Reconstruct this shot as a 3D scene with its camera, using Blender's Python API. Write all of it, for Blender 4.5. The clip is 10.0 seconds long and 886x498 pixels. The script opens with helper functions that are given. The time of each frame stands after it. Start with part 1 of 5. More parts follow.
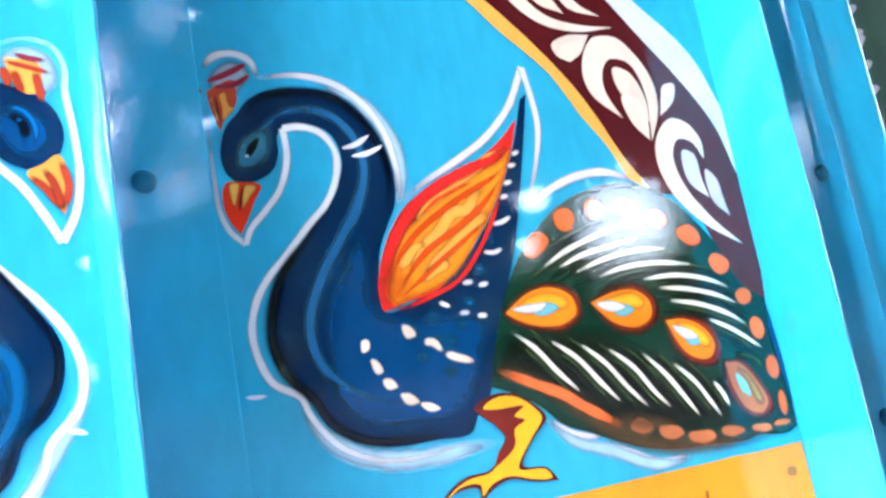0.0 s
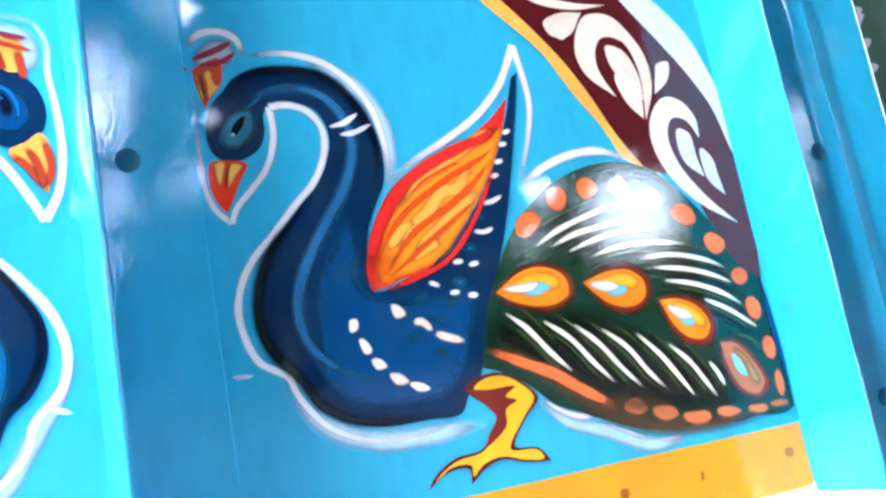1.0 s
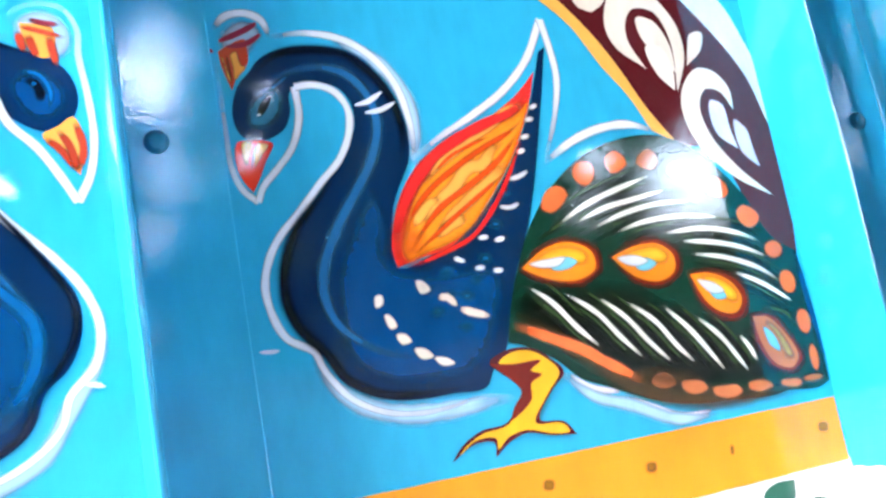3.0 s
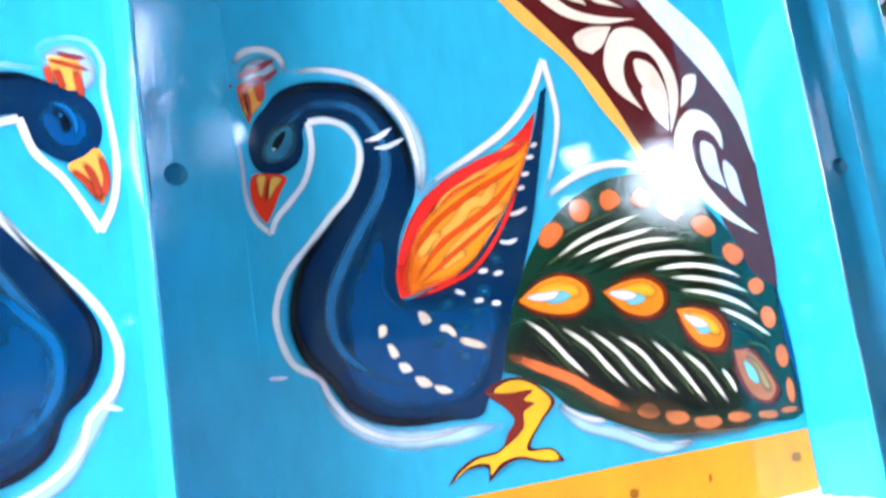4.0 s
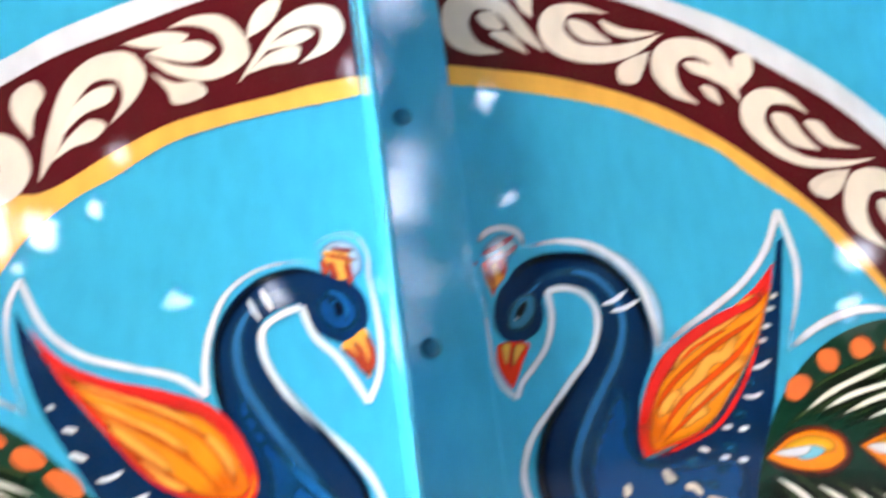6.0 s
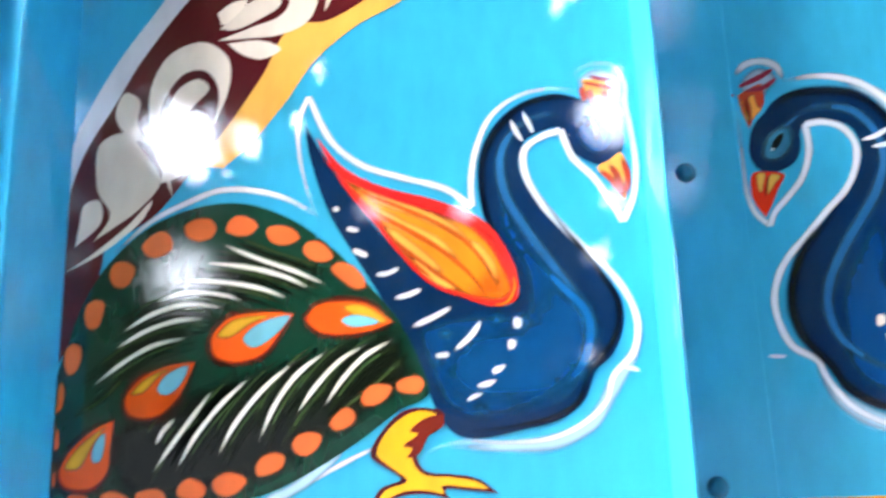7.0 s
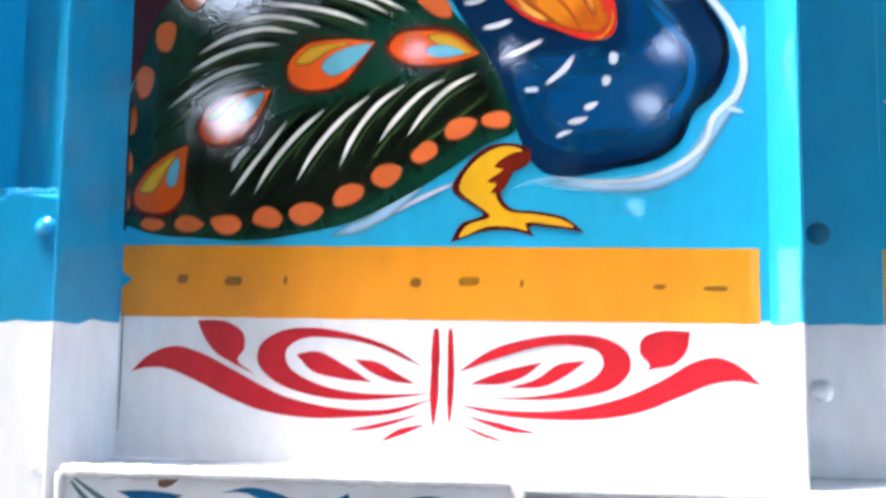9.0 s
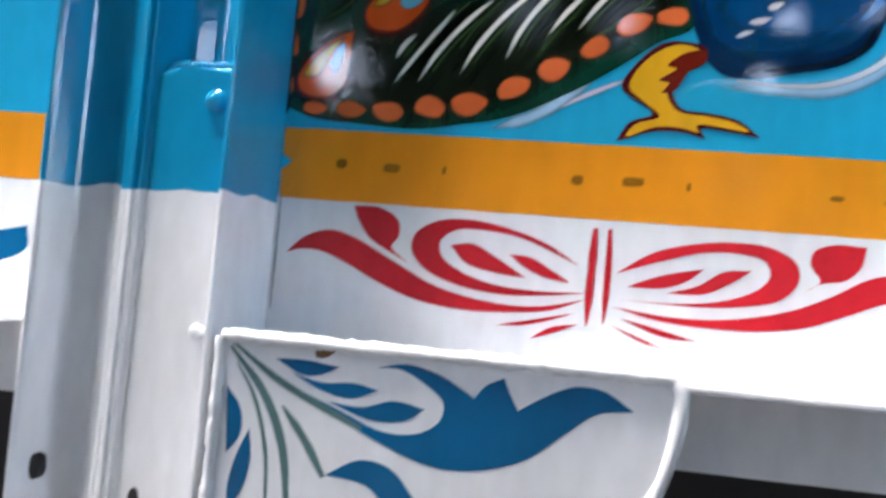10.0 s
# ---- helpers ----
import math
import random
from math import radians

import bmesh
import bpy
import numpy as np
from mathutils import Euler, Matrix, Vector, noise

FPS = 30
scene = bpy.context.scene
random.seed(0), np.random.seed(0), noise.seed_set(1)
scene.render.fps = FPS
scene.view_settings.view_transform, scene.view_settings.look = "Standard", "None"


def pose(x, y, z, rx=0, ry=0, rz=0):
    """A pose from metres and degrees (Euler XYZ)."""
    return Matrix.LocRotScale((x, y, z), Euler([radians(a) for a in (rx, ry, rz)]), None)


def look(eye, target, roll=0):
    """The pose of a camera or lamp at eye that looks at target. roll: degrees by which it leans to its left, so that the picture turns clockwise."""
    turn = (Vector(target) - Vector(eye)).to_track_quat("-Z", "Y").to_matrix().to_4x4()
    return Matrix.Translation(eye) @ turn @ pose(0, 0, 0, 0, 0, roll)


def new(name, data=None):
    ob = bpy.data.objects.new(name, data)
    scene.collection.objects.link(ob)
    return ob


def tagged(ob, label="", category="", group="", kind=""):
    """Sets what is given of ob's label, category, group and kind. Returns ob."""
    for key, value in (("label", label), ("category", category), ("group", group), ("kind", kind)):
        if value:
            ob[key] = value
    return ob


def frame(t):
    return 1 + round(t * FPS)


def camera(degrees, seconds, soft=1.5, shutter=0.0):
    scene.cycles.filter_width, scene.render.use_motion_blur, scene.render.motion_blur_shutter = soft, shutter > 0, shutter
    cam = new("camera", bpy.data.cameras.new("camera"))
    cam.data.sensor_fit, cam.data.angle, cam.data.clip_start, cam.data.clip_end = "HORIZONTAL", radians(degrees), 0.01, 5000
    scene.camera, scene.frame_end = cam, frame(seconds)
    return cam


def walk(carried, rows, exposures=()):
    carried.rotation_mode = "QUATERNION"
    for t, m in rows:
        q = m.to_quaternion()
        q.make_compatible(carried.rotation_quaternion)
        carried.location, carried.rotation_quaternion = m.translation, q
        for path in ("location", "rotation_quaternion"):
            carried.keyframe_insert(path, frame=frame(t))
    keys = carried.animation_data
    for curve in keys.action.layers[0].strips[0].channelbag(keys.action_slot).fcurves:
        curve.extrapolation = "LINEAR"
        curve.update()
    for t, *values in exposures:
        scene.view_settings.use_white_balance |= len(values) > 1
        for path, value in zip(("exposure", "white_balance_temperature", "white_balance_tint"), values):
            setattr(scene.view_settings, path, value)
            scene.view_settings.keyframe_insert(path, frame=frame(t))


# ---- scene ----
cam = camera(51.6, 10.0, soft=2.7, shutter=0.5)
PATH = [
    (0, (0.514, -0.773, 1.581), (1.443, 0.956, 1.965), -10.2),
    (0.5, (0.519, -0.77, 1.574), (1.451, 0.962, 1.937), -10.3),
    (1, (0.532, -0.769, 1.566), (1.446, 0.97, 1.94), -10.5),
    (1.5, (0.555, -0.786, 1.569), (1.458, 0.965, 1.915), -10.8),
    (2, (0.565, -0.795, 1.574), (1.364, 1.009, 1.904), -9.7),
    (2.5, (0.569, -0.789, 1.563), (1.349, 1.02, 1.908), -10.8),
    (4, (0.522, -0.827, 1.605), (1.36, 0.965, 1.905), -8.4),
    (4.5, (0.577, -0.89, 1.653), (1.267, 0.931, 2.108), -11.5),
    (5, (0.61, -0.905, 1.678), (1.237, 0.917, 2.213), -13.7),
    (5.5, (0.605, -0.911, 1.676), (1.106, 0.924, 2.296), -12.7),
    (6, (0.53, -0.906, 1.642), (0.843, 0.974, 2.248), -7.6),
    (6.2, (0.519, -0.922, 1.616), (0.717, 0.989, 2.169), -6.1),
    (7.3, (0.42, -0.92, 1.504), (0.301, 1.017, 1.987), -1.0),
    (7.5, (0.418, -0.913, 1.488), (0.295, 1.024, 1.967), -0.4),
    (8, (0.404, -0.889, 1.464), (0.269, 1.071, 1.837), 0.2),
    (8.5, (0.404, -0.873, 1.435), (0.235, 1.097, 1.733), 0.8),
    (9, (0.388, -0.859, 1.42), (0.215, 1.125, 1.6), 0.8),
    (9.5, (0.355, -0.852, 1.387), (0.097, 1.126, 1.533), 2.8),
    (10, (0.324, -0.847, 1.348), (-0.038, 1.118, 1.452), 5.1),
]
walk(cam, [(t, look(eye, target, roll)) for t, eye, target, roll in PATH],
     exposures=((0, 5.95, 6450, 12), (2.5, 6.0, 6450, 12), (4.0, 6.0, 6450, 12), (5.0, 5.85, 7200, 13), (6.0, 5.7, 7400, 13), (7.5, 6.05, 6650, 12),
                (8.5, 5.65, 6600, 12), (9.0, 5.25, 6350, 11), (10, 4.6, 6250, 10)))

from mathutils import geometry

# ---- light ----
world = bpy.data.worlds.new("sky")
scene.world = world
world.use_nodes = True
wn = world.node_tree.nodes
sky = wn.new("ShaderNodeTexSky")
sky.sky_type, sky.sun_disc = "NISHITA", False
SUN_TO = Vector((-0.32, -0.13, 0.94)).normalized()
sky.sun_elevation = math.asin(SUN_TO.z)
sky.sun_rotation = math.atan2(SUN_TO.x, SUN_TO.y)
sky.air_density, sky.dust_density = 1.0, 7.0
world.node_tree.links.new(sky.outputs[0], wn["Background"].inputs[0])
wn["Background"].inputs[1].default_value = 0.15
sun_data = bpy.data.lights.new("sun", "SUN")
sun_data.energy, sun_data.angle, sun_data.color = 0.21, radians(10), (1.0, 0.98, 0.95)
sun = new("sun", sun_data)
sun.matrix_world = look(SUN_TO * 30, (0, 0, 0))

# ---- materials ----
MATS = {}


def paint(key, rgb, rough=0.2, bump=0.06, vary=0.10, scale=60.0, coat=1.0, metal=0.0, piece=0.0, grain=300.0):
    """Brushed gloss enamel: slow patches, fine brush grain, a slightly uneven skin."""
    if key in MATS:
        return MATS[key]
    m = bpy.data.materials.new(key)
    m.use_nodes = True
    nt = m.node_tree
    n, l = nt.nodes, nt.links
    b = n["Principled BSDF"]
    geo = n.new("ShaderNodeNewGeometry")
    slow = n.new("ShaderNodeTexNoise")
    slow.inputs["Scale"].default_value, slow.inputs["Detail"].default_value = 7.0, 3.0
    fine = n.new("ShaderNodeTexNoise")
    fine.inputs["Scale"].default_value, fine.inputs["Detail"].default_value = scale, 4.0
    stretch = n.new("ShaderNodeMapping")
    stretch.inputs["Scale"].default_value = (1.0, 1.0, 0.35)
    l.new(geo.outputs["Position"], slow.inputs["Vector"])
    l.new(geo.outputs["Position"], stretch.inputs["Vector"])
    l.new(stretch.outputs[0], fine.inputs["Vector"])
    add = n.new("ShaderNodeMath")
    add.operation = "ADD"
    l.new(slow.outputs[0], add.inputs[0])
    l.new(fine.outputs[0], add.inputs[1])
    val = n.new("ShaderNodeMapRange")
    val.inputs[1].default_value, val.inputs[2].default_value = 0.6, 1.4
    val.inputs[3].default_value, val.inputs[4].default_value = 1 - vary, 1 + vary
    l.new(add.outputs[0], val.inputs[0])
    hsv = n.new("ShaderNodeHueSaturation")
    info = n.new("ShaderNodeObjectInfo")
    each = n.new("ShaderNodeMapRange")
    each.inputs[3].default_value, each.inputs[4].default_value = 1 - piece, 1 + piece
    l.new(info.outputs["Random"], each.inputs[0])
    both = n.new("ShaderNodeMath")
    both.operation = "MULTIPLY"
    l.new(each.outputs[0], both.inputs[1])
    hsv.inputs["Color"].default_value = (*rgb, 1)
    l.new(val.outputs[0], both.inputs[0])
    l.new(both.outputs[0], hsv.inputs["Value"])
    l.new(hsv.outputs[0], b.inputs["Base Color"])
    skin = n.new("ShaderNodeTexNoise")
    skin.inputs["Scale"].default_value, skin.inputs["Detail"].default_value = grain, 2.0
    l.new(geo.outputs["Position"], skin.inputs["Vector"])
    bp = n.new("ShaderNodeBump")
    bp.inputs["Strength"].default_value, bp.inputs["Distance"].default_value = bump, 0.002
    l.new(skin.outputs[0], bp.inputs["Height"])
    l.new(bp.outputs[0], b.inputs["Normal"])
    l.new(bp.outputs[0], b.inputs["Coat Normal"])
    b.inputs["Roughness"].default_value = rough
    b.inputs["Metallic"].default_value = metal
    b.inputs["Specular IOR Level"].default_value = 0.03 if coat else 0.5
    b.inputs["Coat Weight"].default_value = coat
    b.inputs["Coat Roughness"].default_value = 0.03
    b.inputs["Coat IOR"].default_value = 1.62
    MATS[key] = m
    return m


def two_tone(key, top_rgb, low_rgb, split, bump, rough=0.2, wave=0.012):
    """The blue enamel above a wavy brushed line, white below it."""
    m = paint(key, top_rgb, rough, bump)
    nt = m.node_tree
    n, l = nt.nodes, nt.links
    hsv = [x for x in n if x.type == "HUE_SAT"][0]
    geo = [x for x in n if x.type == "NEW_GEOMETRY"][0]
    sep = n.new("ShaderNodeSeparateXYZ")
    l.new(geo.outputs["Position"], sep.inputs[0])
    wob = n.new("ShaderNodeTexNoise")
    wob.inputs["Scale"].default_value = 14.0
    l.new(geo.outputs["Position"], wob.inputs["Vector"])
    ma = n.new("ShaderNodeMath")
    ma.operation, ma.inputs[1].default_value = "MULTIPLY_ADD", wave
    l.new(wob.outputs[0], ma.inputs[0])
    l.new(sep.outputs["Z"], ma.inputs[2])
    rng = n.new("ShaderNodeMapRange")
    rng.inputs[1].default_value, rng.inputs[2].default_value = split + 0.5 * wave - 0.0005, split + 0.5 * wave + 0.0008
    l.new(ma.outputs[0], rng.inputs[0])
    mix = n.new("ShaderNodeMix")
    mix.data_type = "RGBA"
    mix.inputs[6].default_value, mix.inputs[7].default_value = (*low_rgb, 1), (*top_rgb, 1)
    l.new(rng.outputs[0], mix.inputs[0])
    l.new(mix.outputs[2], hsv.inputs["Color"])
    return m


BLUE, WHITE = (0.022, 0.39, 0.65), (0.78, 0.80, 0.84)
PANEL = two_tone("panel_enamel", BLUE, WHITE, 1.4335, 0.006, wave=0.003)
RIB = two_tone("rib_enamel", BLUE, WHITE, 1.430, 0.045, 0.25)
POST = two_tone("post_enamel", (0.010, 0.29, 0.53), WHITE, 1.424, 0.05, 0.3, 0.024)
BOLT = paint("bolt_enamel", (0.011, 0.15, 0.26), 0.5, 0.1, coat=0.25)
WHITE_M = paint("white_enamel", WHITE, 0.3, 0.15)
# near-black that puts shade into the colour of undersides, interior and holes
DARK = paint("shade_black", (0.012, 0.012, 0.014), 0.6, 0.1, coat=0.0)

# ---- builders ----


def mesh(name, verts, faces, mat, parent=None, label=""):
    me = bpy.data.meshes.new(name)
    me.from_pydata(verts, [], faces)
    me.materials.append(mat)
    me.update()
    ob = new(name, me)
    if parent:
        ob.parent = parent
    if label:
        tagged(ob, label)
    return ob


def part(name, bm, mat, parent=None, label="", smooth=False):
    me = bpy.data.meshes.new(name)
    bmesh.ops.recalc_face_normals(bm, faces=bm.faces)
    bm.to_mesh(me)
    bm.free()
    me.materials.append(mat)
    if smooth:
        for p in me.polygons:
            p.use_smooth = True
    ob = new(name, me)
    if parent:
        ob.parent = parent
    if label:
        tagged(ob, label)
    return ob


def box(bm, x0, x1, y0, y1, z0, z1, bevel=0.0):
    r = bmesh.ops.create_cube(bm, size=1.0, matrix=Matrix.LocRotScale(((x0 + x1) / 2, (y0 + y1) / 2, (z0 + z1) / 2), None, (x1 - x0, y1 - y0, z1 - z0)))
    if bevel:
        es = {e for v in r["verts"] for e in v.link_edges}
        bmesh.ops.bevel(bm, geom=list(es), offset=bevel, segments=2, affect="EDGES", profile=0.5)
    return bm


def pressed(profile, z0, z1, back, step=0.08):
    """A folded sheet: the profile (x, y) drawn up from z0 to z1, closed at the back, with slight waviness."""
    bm = bmesh.new()
    zs = [z0 + (z1 - z0) * i / max(1, int((z1 - z0) / step)) for i in range(max(1, int((z1 - z0) / step)) + 1)]
    rings = []
    for z in zs:
        ring = [bm.verts.new((x + 0.0007 * noise.noise((x * 9, 3, z * 6)), y + 0.0006 * noise.noise((x * 12, 7, z * 5)), z)) for x, y in profile]
        ring += [bm.verts.new((profile[-1][0], back, z)), bm.verts.new((profile[0][0], back, z))]
        rings.append(ring)
    k = len(rings[0])
    for a, b in zip(rings, rings[1:]):
        for i in range(k):
            bm.faces.new((a[i], a[(i + 1) % k], b[(i + 1) % k], b[i]))
    bm.faces.new(rings[0][::-1])
    bm.faces.new(rings[-1])
    return bm


def rounded(points, r=0.003, n=3):
    """Rounds the corners of an open profile."""
    out = [points[0]]
    for a, b, c in zip(points, points[1:], points[2:]):
        a, b, c = Vector(a), Vector(b), Vector(c)
        p, q = b + (a - b).normalized() * min(r, (a - b).length / 2.1), b + (c - b).normalized() * min(r, (c - b).length / 2.1)
        for i in range(n + 1):
            t = i / n
            out.append(tuple((1 - t) ** 2 * p + 2 * t * (1 - t) * b + t * t * q))
    return out + [points[-1]]


def bolt(name, x, y, z, mat, parent, r=0.0085):
    bm = bmesh.new()
    bmesh.ops.create_cone(bm, cap_ends=True, segments=16, radius1=r * 1.25, radius2=r * 1.2, depth=0.002, matrix=pose(x, y - 0.001, z, 90))
    bmesh.ops.create_uvsphere(bm, u_segments=14, v_segments=8, radius=r, matrix=Matrix.LocRotScale((x, y - 0.002, z), None, (1, 0.45, 1)))
    return part(name, bm, mat, parent, smooth=True)


# ---- truck side wall ----
BAY, POST_W, TOP = 1.322, 0.222, 3.05
RIB_L, RIB_R = 0.613, 0.711
EDGE = 1.3405  # where the aft panel runs under the pillar


def side_panel(name, x0, x1, label):
    bm = box(bmesh.new(), x0, x1, 0.0, 0.004, 1.296, TOP)
    return tagged(part(name, bm, PANEL, None, label), label, "truck panel", "side panels", "structure")


panel_left = side_panel("wall_panel_1", -0.002, RIB_L + 0.004, "blue enamelled steel truck side panel with a painted bird")
panel_right = side_panel("wall_panel_2", RIB_R - 0.004, EDGE + 0.002, "blue enamelled steel truck side panel with a painted bird and arch")
panel_fore = side_panel("wall_panel_3", -POST_W - 0.62, -POST_W + 0.002, "blue enamelled truck side panel with an orange stripe")
panel_aft = side_panel("wall_panel_4", BAY + POST_W - 0.002, BAY + POST_W + 0.62, "enamelled truck side panel with dark green and white painting")

rib = tagged(part("rib", pressed(rounded([(RIB_L, 0.0), (RIB_L + 0.002, -0.085), (RIB_L + 0.0065, -0.085), (RIB_L + 0.015, -0.0095), (0.7095, -0.0085)], 0.003) + [(0.7105, -0.0078), (RIB_R, -0.0004)], 1.296, TOP, 0.0035), RIB, smooth=False),
             "blue pressed steel rib bolted between two panels", "truck rib", "", "structure")
for z in (1.372, 1.513, 1.828, 2.085, 2.36):
    bolt("bolt", 0.654, -0.0090, z, BOLT if z > 1.43 else WHITE_M, rib)


def pillar(name, u0, flip):
    """A post of two folded channels side by side: a deep web towards the bay, lips, and a seam down the middle."""
    if flip:
        prof = [(0, 0), (0.012, -0.098), (0.017, -0.099), (0.030, -0.052), (0.056, -0.040), (0.085, -0.042), (0.105, -0.066), (0.110, -0.070),
                (0.1135, -0.058), (0.117, -0.070), (0.126, -0.060), (0.155, -0.036), (0.180, -0.050), (0.200, -0.080), (0.206, -0.080), (0.222, 0)]
    else:
        prof = [(0.0185, 0), (0.012, -0.098), (0.017, -0.099), (0.032, -0.066), (0.060, -0.055), (0.093, -0.060), (0.110, -0.069),
                (0.114, -0.072), (0.118, -0.069), (0.150, -0.058), (0.190, -0.074), (0.200, -0.076), (0.206, -0.072), (0.222, 0)]
    pts = [(u0 + (-u if flip else u), y) for u, y in prof]
    if flip:
        pts = pts[::-1]
    ob = part(name, pressed(rounded(pts, 0.006), 0.85, TOP, 0.0035), POST, smooth=False)
    tagged(ob, "blue and white painted folded steel truck pillar with bolts", "truck pillar", "pillars of the truck side", "structure")
    if flip:
        bolt("bolt", -0.044, -0.0640, 1.509, POST, ob)
        bolt("bolt", -0.040, -0.0640, 1.297, POST, ob, 0.006)
        for z in (1.793, 2.085, 2.36):
            bolt("bolt", -0.056, -0.0395, z, BOLT, ob)
    else:
        for z in (1.51, 1.796, 2.075, 2.36):
            bolt("bolt", u0 + 0.090, -0.0595, z, BOLT, ob)
    return ob


pillar_fore = pillar("pillar", 0.0, True)
pillar_aft = pillar("pillar", BAY, False)

# ledge along the foot of the panels, and the floor beam behind and below it
ledge = tagged(part("ledge", box(bmesh.new(), 0.0, BAY + 0.012, -0.100, -0.0005, 1.290, 1.2965, 0.002), WHITE_M), "white painted steel ledge under the truck side panels", "truck ledge", "", "structure")
ledge2 = tagged(part("ledge", box(bmesh.new(), -POST_W - 0.62, -POST_W, -0.10, -0.0005, 1.290, 1.2965, 0.002), WHITE_M), "white painted steel ledge under the truck side panels", "truck ledge", "", "structure")
beam = tagged(part("floor_beam", box(bmesh.new(), -1.0, 2.3, -0.012, 0.06, 1.215, 1.2895, 0.003), WHITE_M), "white painted floor beam in the shade under the ledge", "truck beam", "", "structure")
# near-black stands in for shade under the bed; unseen far wall stops light leaks
floor_ob = tagged(part("truck_floor", box(bmesh.new(), -3.5, 4.5, 0.06, 2.3, 1.20, 1.28), DARK), "truck bed floor, near-black in place of shade", "truck floor", "", "structure")
chassis = tagged(part("chassis", box(bmesh.new(), -3.5, 4.5, 0.55, 0.70, 0.55, 1.198), DARK), "truck chassis rail, near-black standing for deep shade", "chassis", "", "structure")
far_wall = tagged(part("wall_far", box(bmesh.new(), -3.5, 4.5, 2.25, 2.3, 0.5, TOP), DARK), "unseen far side of the truck body, near-black to stop light leaks", "truck wall", "", "structure")

# ground, its colour darkened to dim its reflection in the enamel
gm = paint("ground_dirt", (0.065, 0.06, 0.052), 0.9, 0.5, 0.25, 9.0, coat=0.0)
ground = tagged(mesh("ground", [(-400, -400, 0), (400, -400, 0), (400, 400, 0), (-400, 400, 0)], [(0, 1, 2, 3)], gm), "dusty ground beside the truck, darkened to dim its reflection", "ground", "", "structure")

# orange stripes along the foot of the blue
ORANGE = paint("orange_enamel", (0.82, 0.30, 0.014), 0.25, 0.05, 0.12, 30.0)


def stripe(parent, x0, x1):
    bm = bmesh.new()
    n = 40
    lo = [bm.verts.new((x0 + (x1 - x0) * i / n, -0.00022, 1.4310 + 0.0009 * noise.noise((i * 0.7, x0, 2)))) for i in range(n + 1)]
    hi = [bm.verts.new((x0 + (x1 - x0) * i / n, -0.00022, 1.5000 + 0.0007 * noise.noise((i * 0.6, x0, 9)))) for i in range(n + 1)]
    for i in range(n):
        bm.faces.new((lo[i], lo[i + 1], hi[i + 1], hi[i]))
    return part("painted_stripe", bm, ORANGE, parent, "orange enamel stripe with faint smudges")


stripe_left = stripe(panel_left, 0.001, 0.6045)
stripe_right = stripe(panel_right, RIB_R + 0.001, EDGE - 0.002)
stripe(panel_fore, -POST_W - 0.6, -POST_W - 0.001)
stripe(panel_aft, BAY + POST_W + 0.001, BAY + POST_W + 0.6)

# stiffener plate with a rounded head on the forward pillar
bm = bmesh.new()
u0, u1, zt, r = -0.130, -0.0215, 1.541, 0.052
edge = [(u1, 0.86), (u0, 0.86), (u0, zt - r)]
edge += [(u0 + r - r * math.cos(a), zt - r + r * math.sin(a)) for a in [math.pi / 2 * k / 6 for k in range(1, 7)]]
edge += [(u1 - 0.008, zt + 0.001), (u1, zt - 0.004)]
for y in (-0.0400, -0.0640):
    for x, z in edge:
        bm.verts.new((x, y, z))
bm.verts.ensure_lookup_table()
k = len(edge)
bm.faces.new([bm.verts[i] for i in range(k)])
front = bm.faces.new([bm.verts[i + k] for i in range(k)])
for i in range(k):
    bm.faces.new((bm.verts[i], bm.verts[(i + 1) % k], bm.verts[(i + 1) % k + k], bm.verts[i + k]))
bmesh.ops.bevel(bm, geom=list(front.edges), offset=0.008, segments=4, affect="EDGES", profile=0.5)
part("stiffener", bm, POST, pillar_fore, "welded stiffener plate with a rounded head")
bm = bmesh.new()
for i in range(26):
    x = u0 + 0.004 + (u1 - u0) * i / 25
    z = zt + 0.001 - (0.032 * max(0.0, 1 - (x - u0) / r) ** 2 if x < u0 + r else 0.0)
    bmesh.ops.create_icosphere(bm, subdivisions=1, radius=0.0042 + 0.0012 * random.random(), matrix=pose(x, -0.0555, z + 0.0015 * random.random()))
part("weld_bead", bm, POST, pillar_fore, smooth=True)
# slotted holes: solid near-black plugs standing in for the shade inside
for x, z in ((-0.186, 1.158), (-0.085, 1.139)):
    bm = bmesh.new()
    bmesh.ops.create_cone(bm, cap_ends=True, segments=16, radius1=0.0075, radius2=0.0075, depth=0.012, matrix=Matrix.LocRotScale((x, -0.0600, z), Euler((radians(90), 0, 0)), (0.7, 1.6, 1)))
    part("bolt_hole", bm, DARK, pillar_fore, "slotted hole drawn as a near-black plug for its shade")

# gusset plate hanging from the ledge
bm = bmesh.new()
gx0, gx1, gz = 0.003, 0.386, 1.2985
edge = [(gx0, gz), (gx1 - 0.006, gz)]
for k in range(13):
    a = math.pi / 2 * k / 12
    edge.append((gx1 - 0.14 * (1 - math.cos(a)), gz - 0.010 - 0.175 * math.sin(a)))
edge += [(0.14, 1.095), (0.06, 1.075), (gx0, 1.07)]
for y in (-0.1000, -0.1040):
    for x, z in edge:
        bm.verts.new((x, y, z))
bm.verts.ensure_lookup_table()
k = len(edge)
bm.faces.new([bm.verts[i] for i in range(k)])
bm.faces.new([bm.verts[i + k] for i in range(k)])
for i in range(k):
    bm.faces.new((bm.verts[i], bm.verts[(i + 1) % k], bm.verts[(i + 1) % k + k], bm.verts[i + k]))
gusset = tagged(part("gusset", bm, WHITE_M), "white steel gusset plate with a blue painted flower and welded rim", "gusset", "", "")
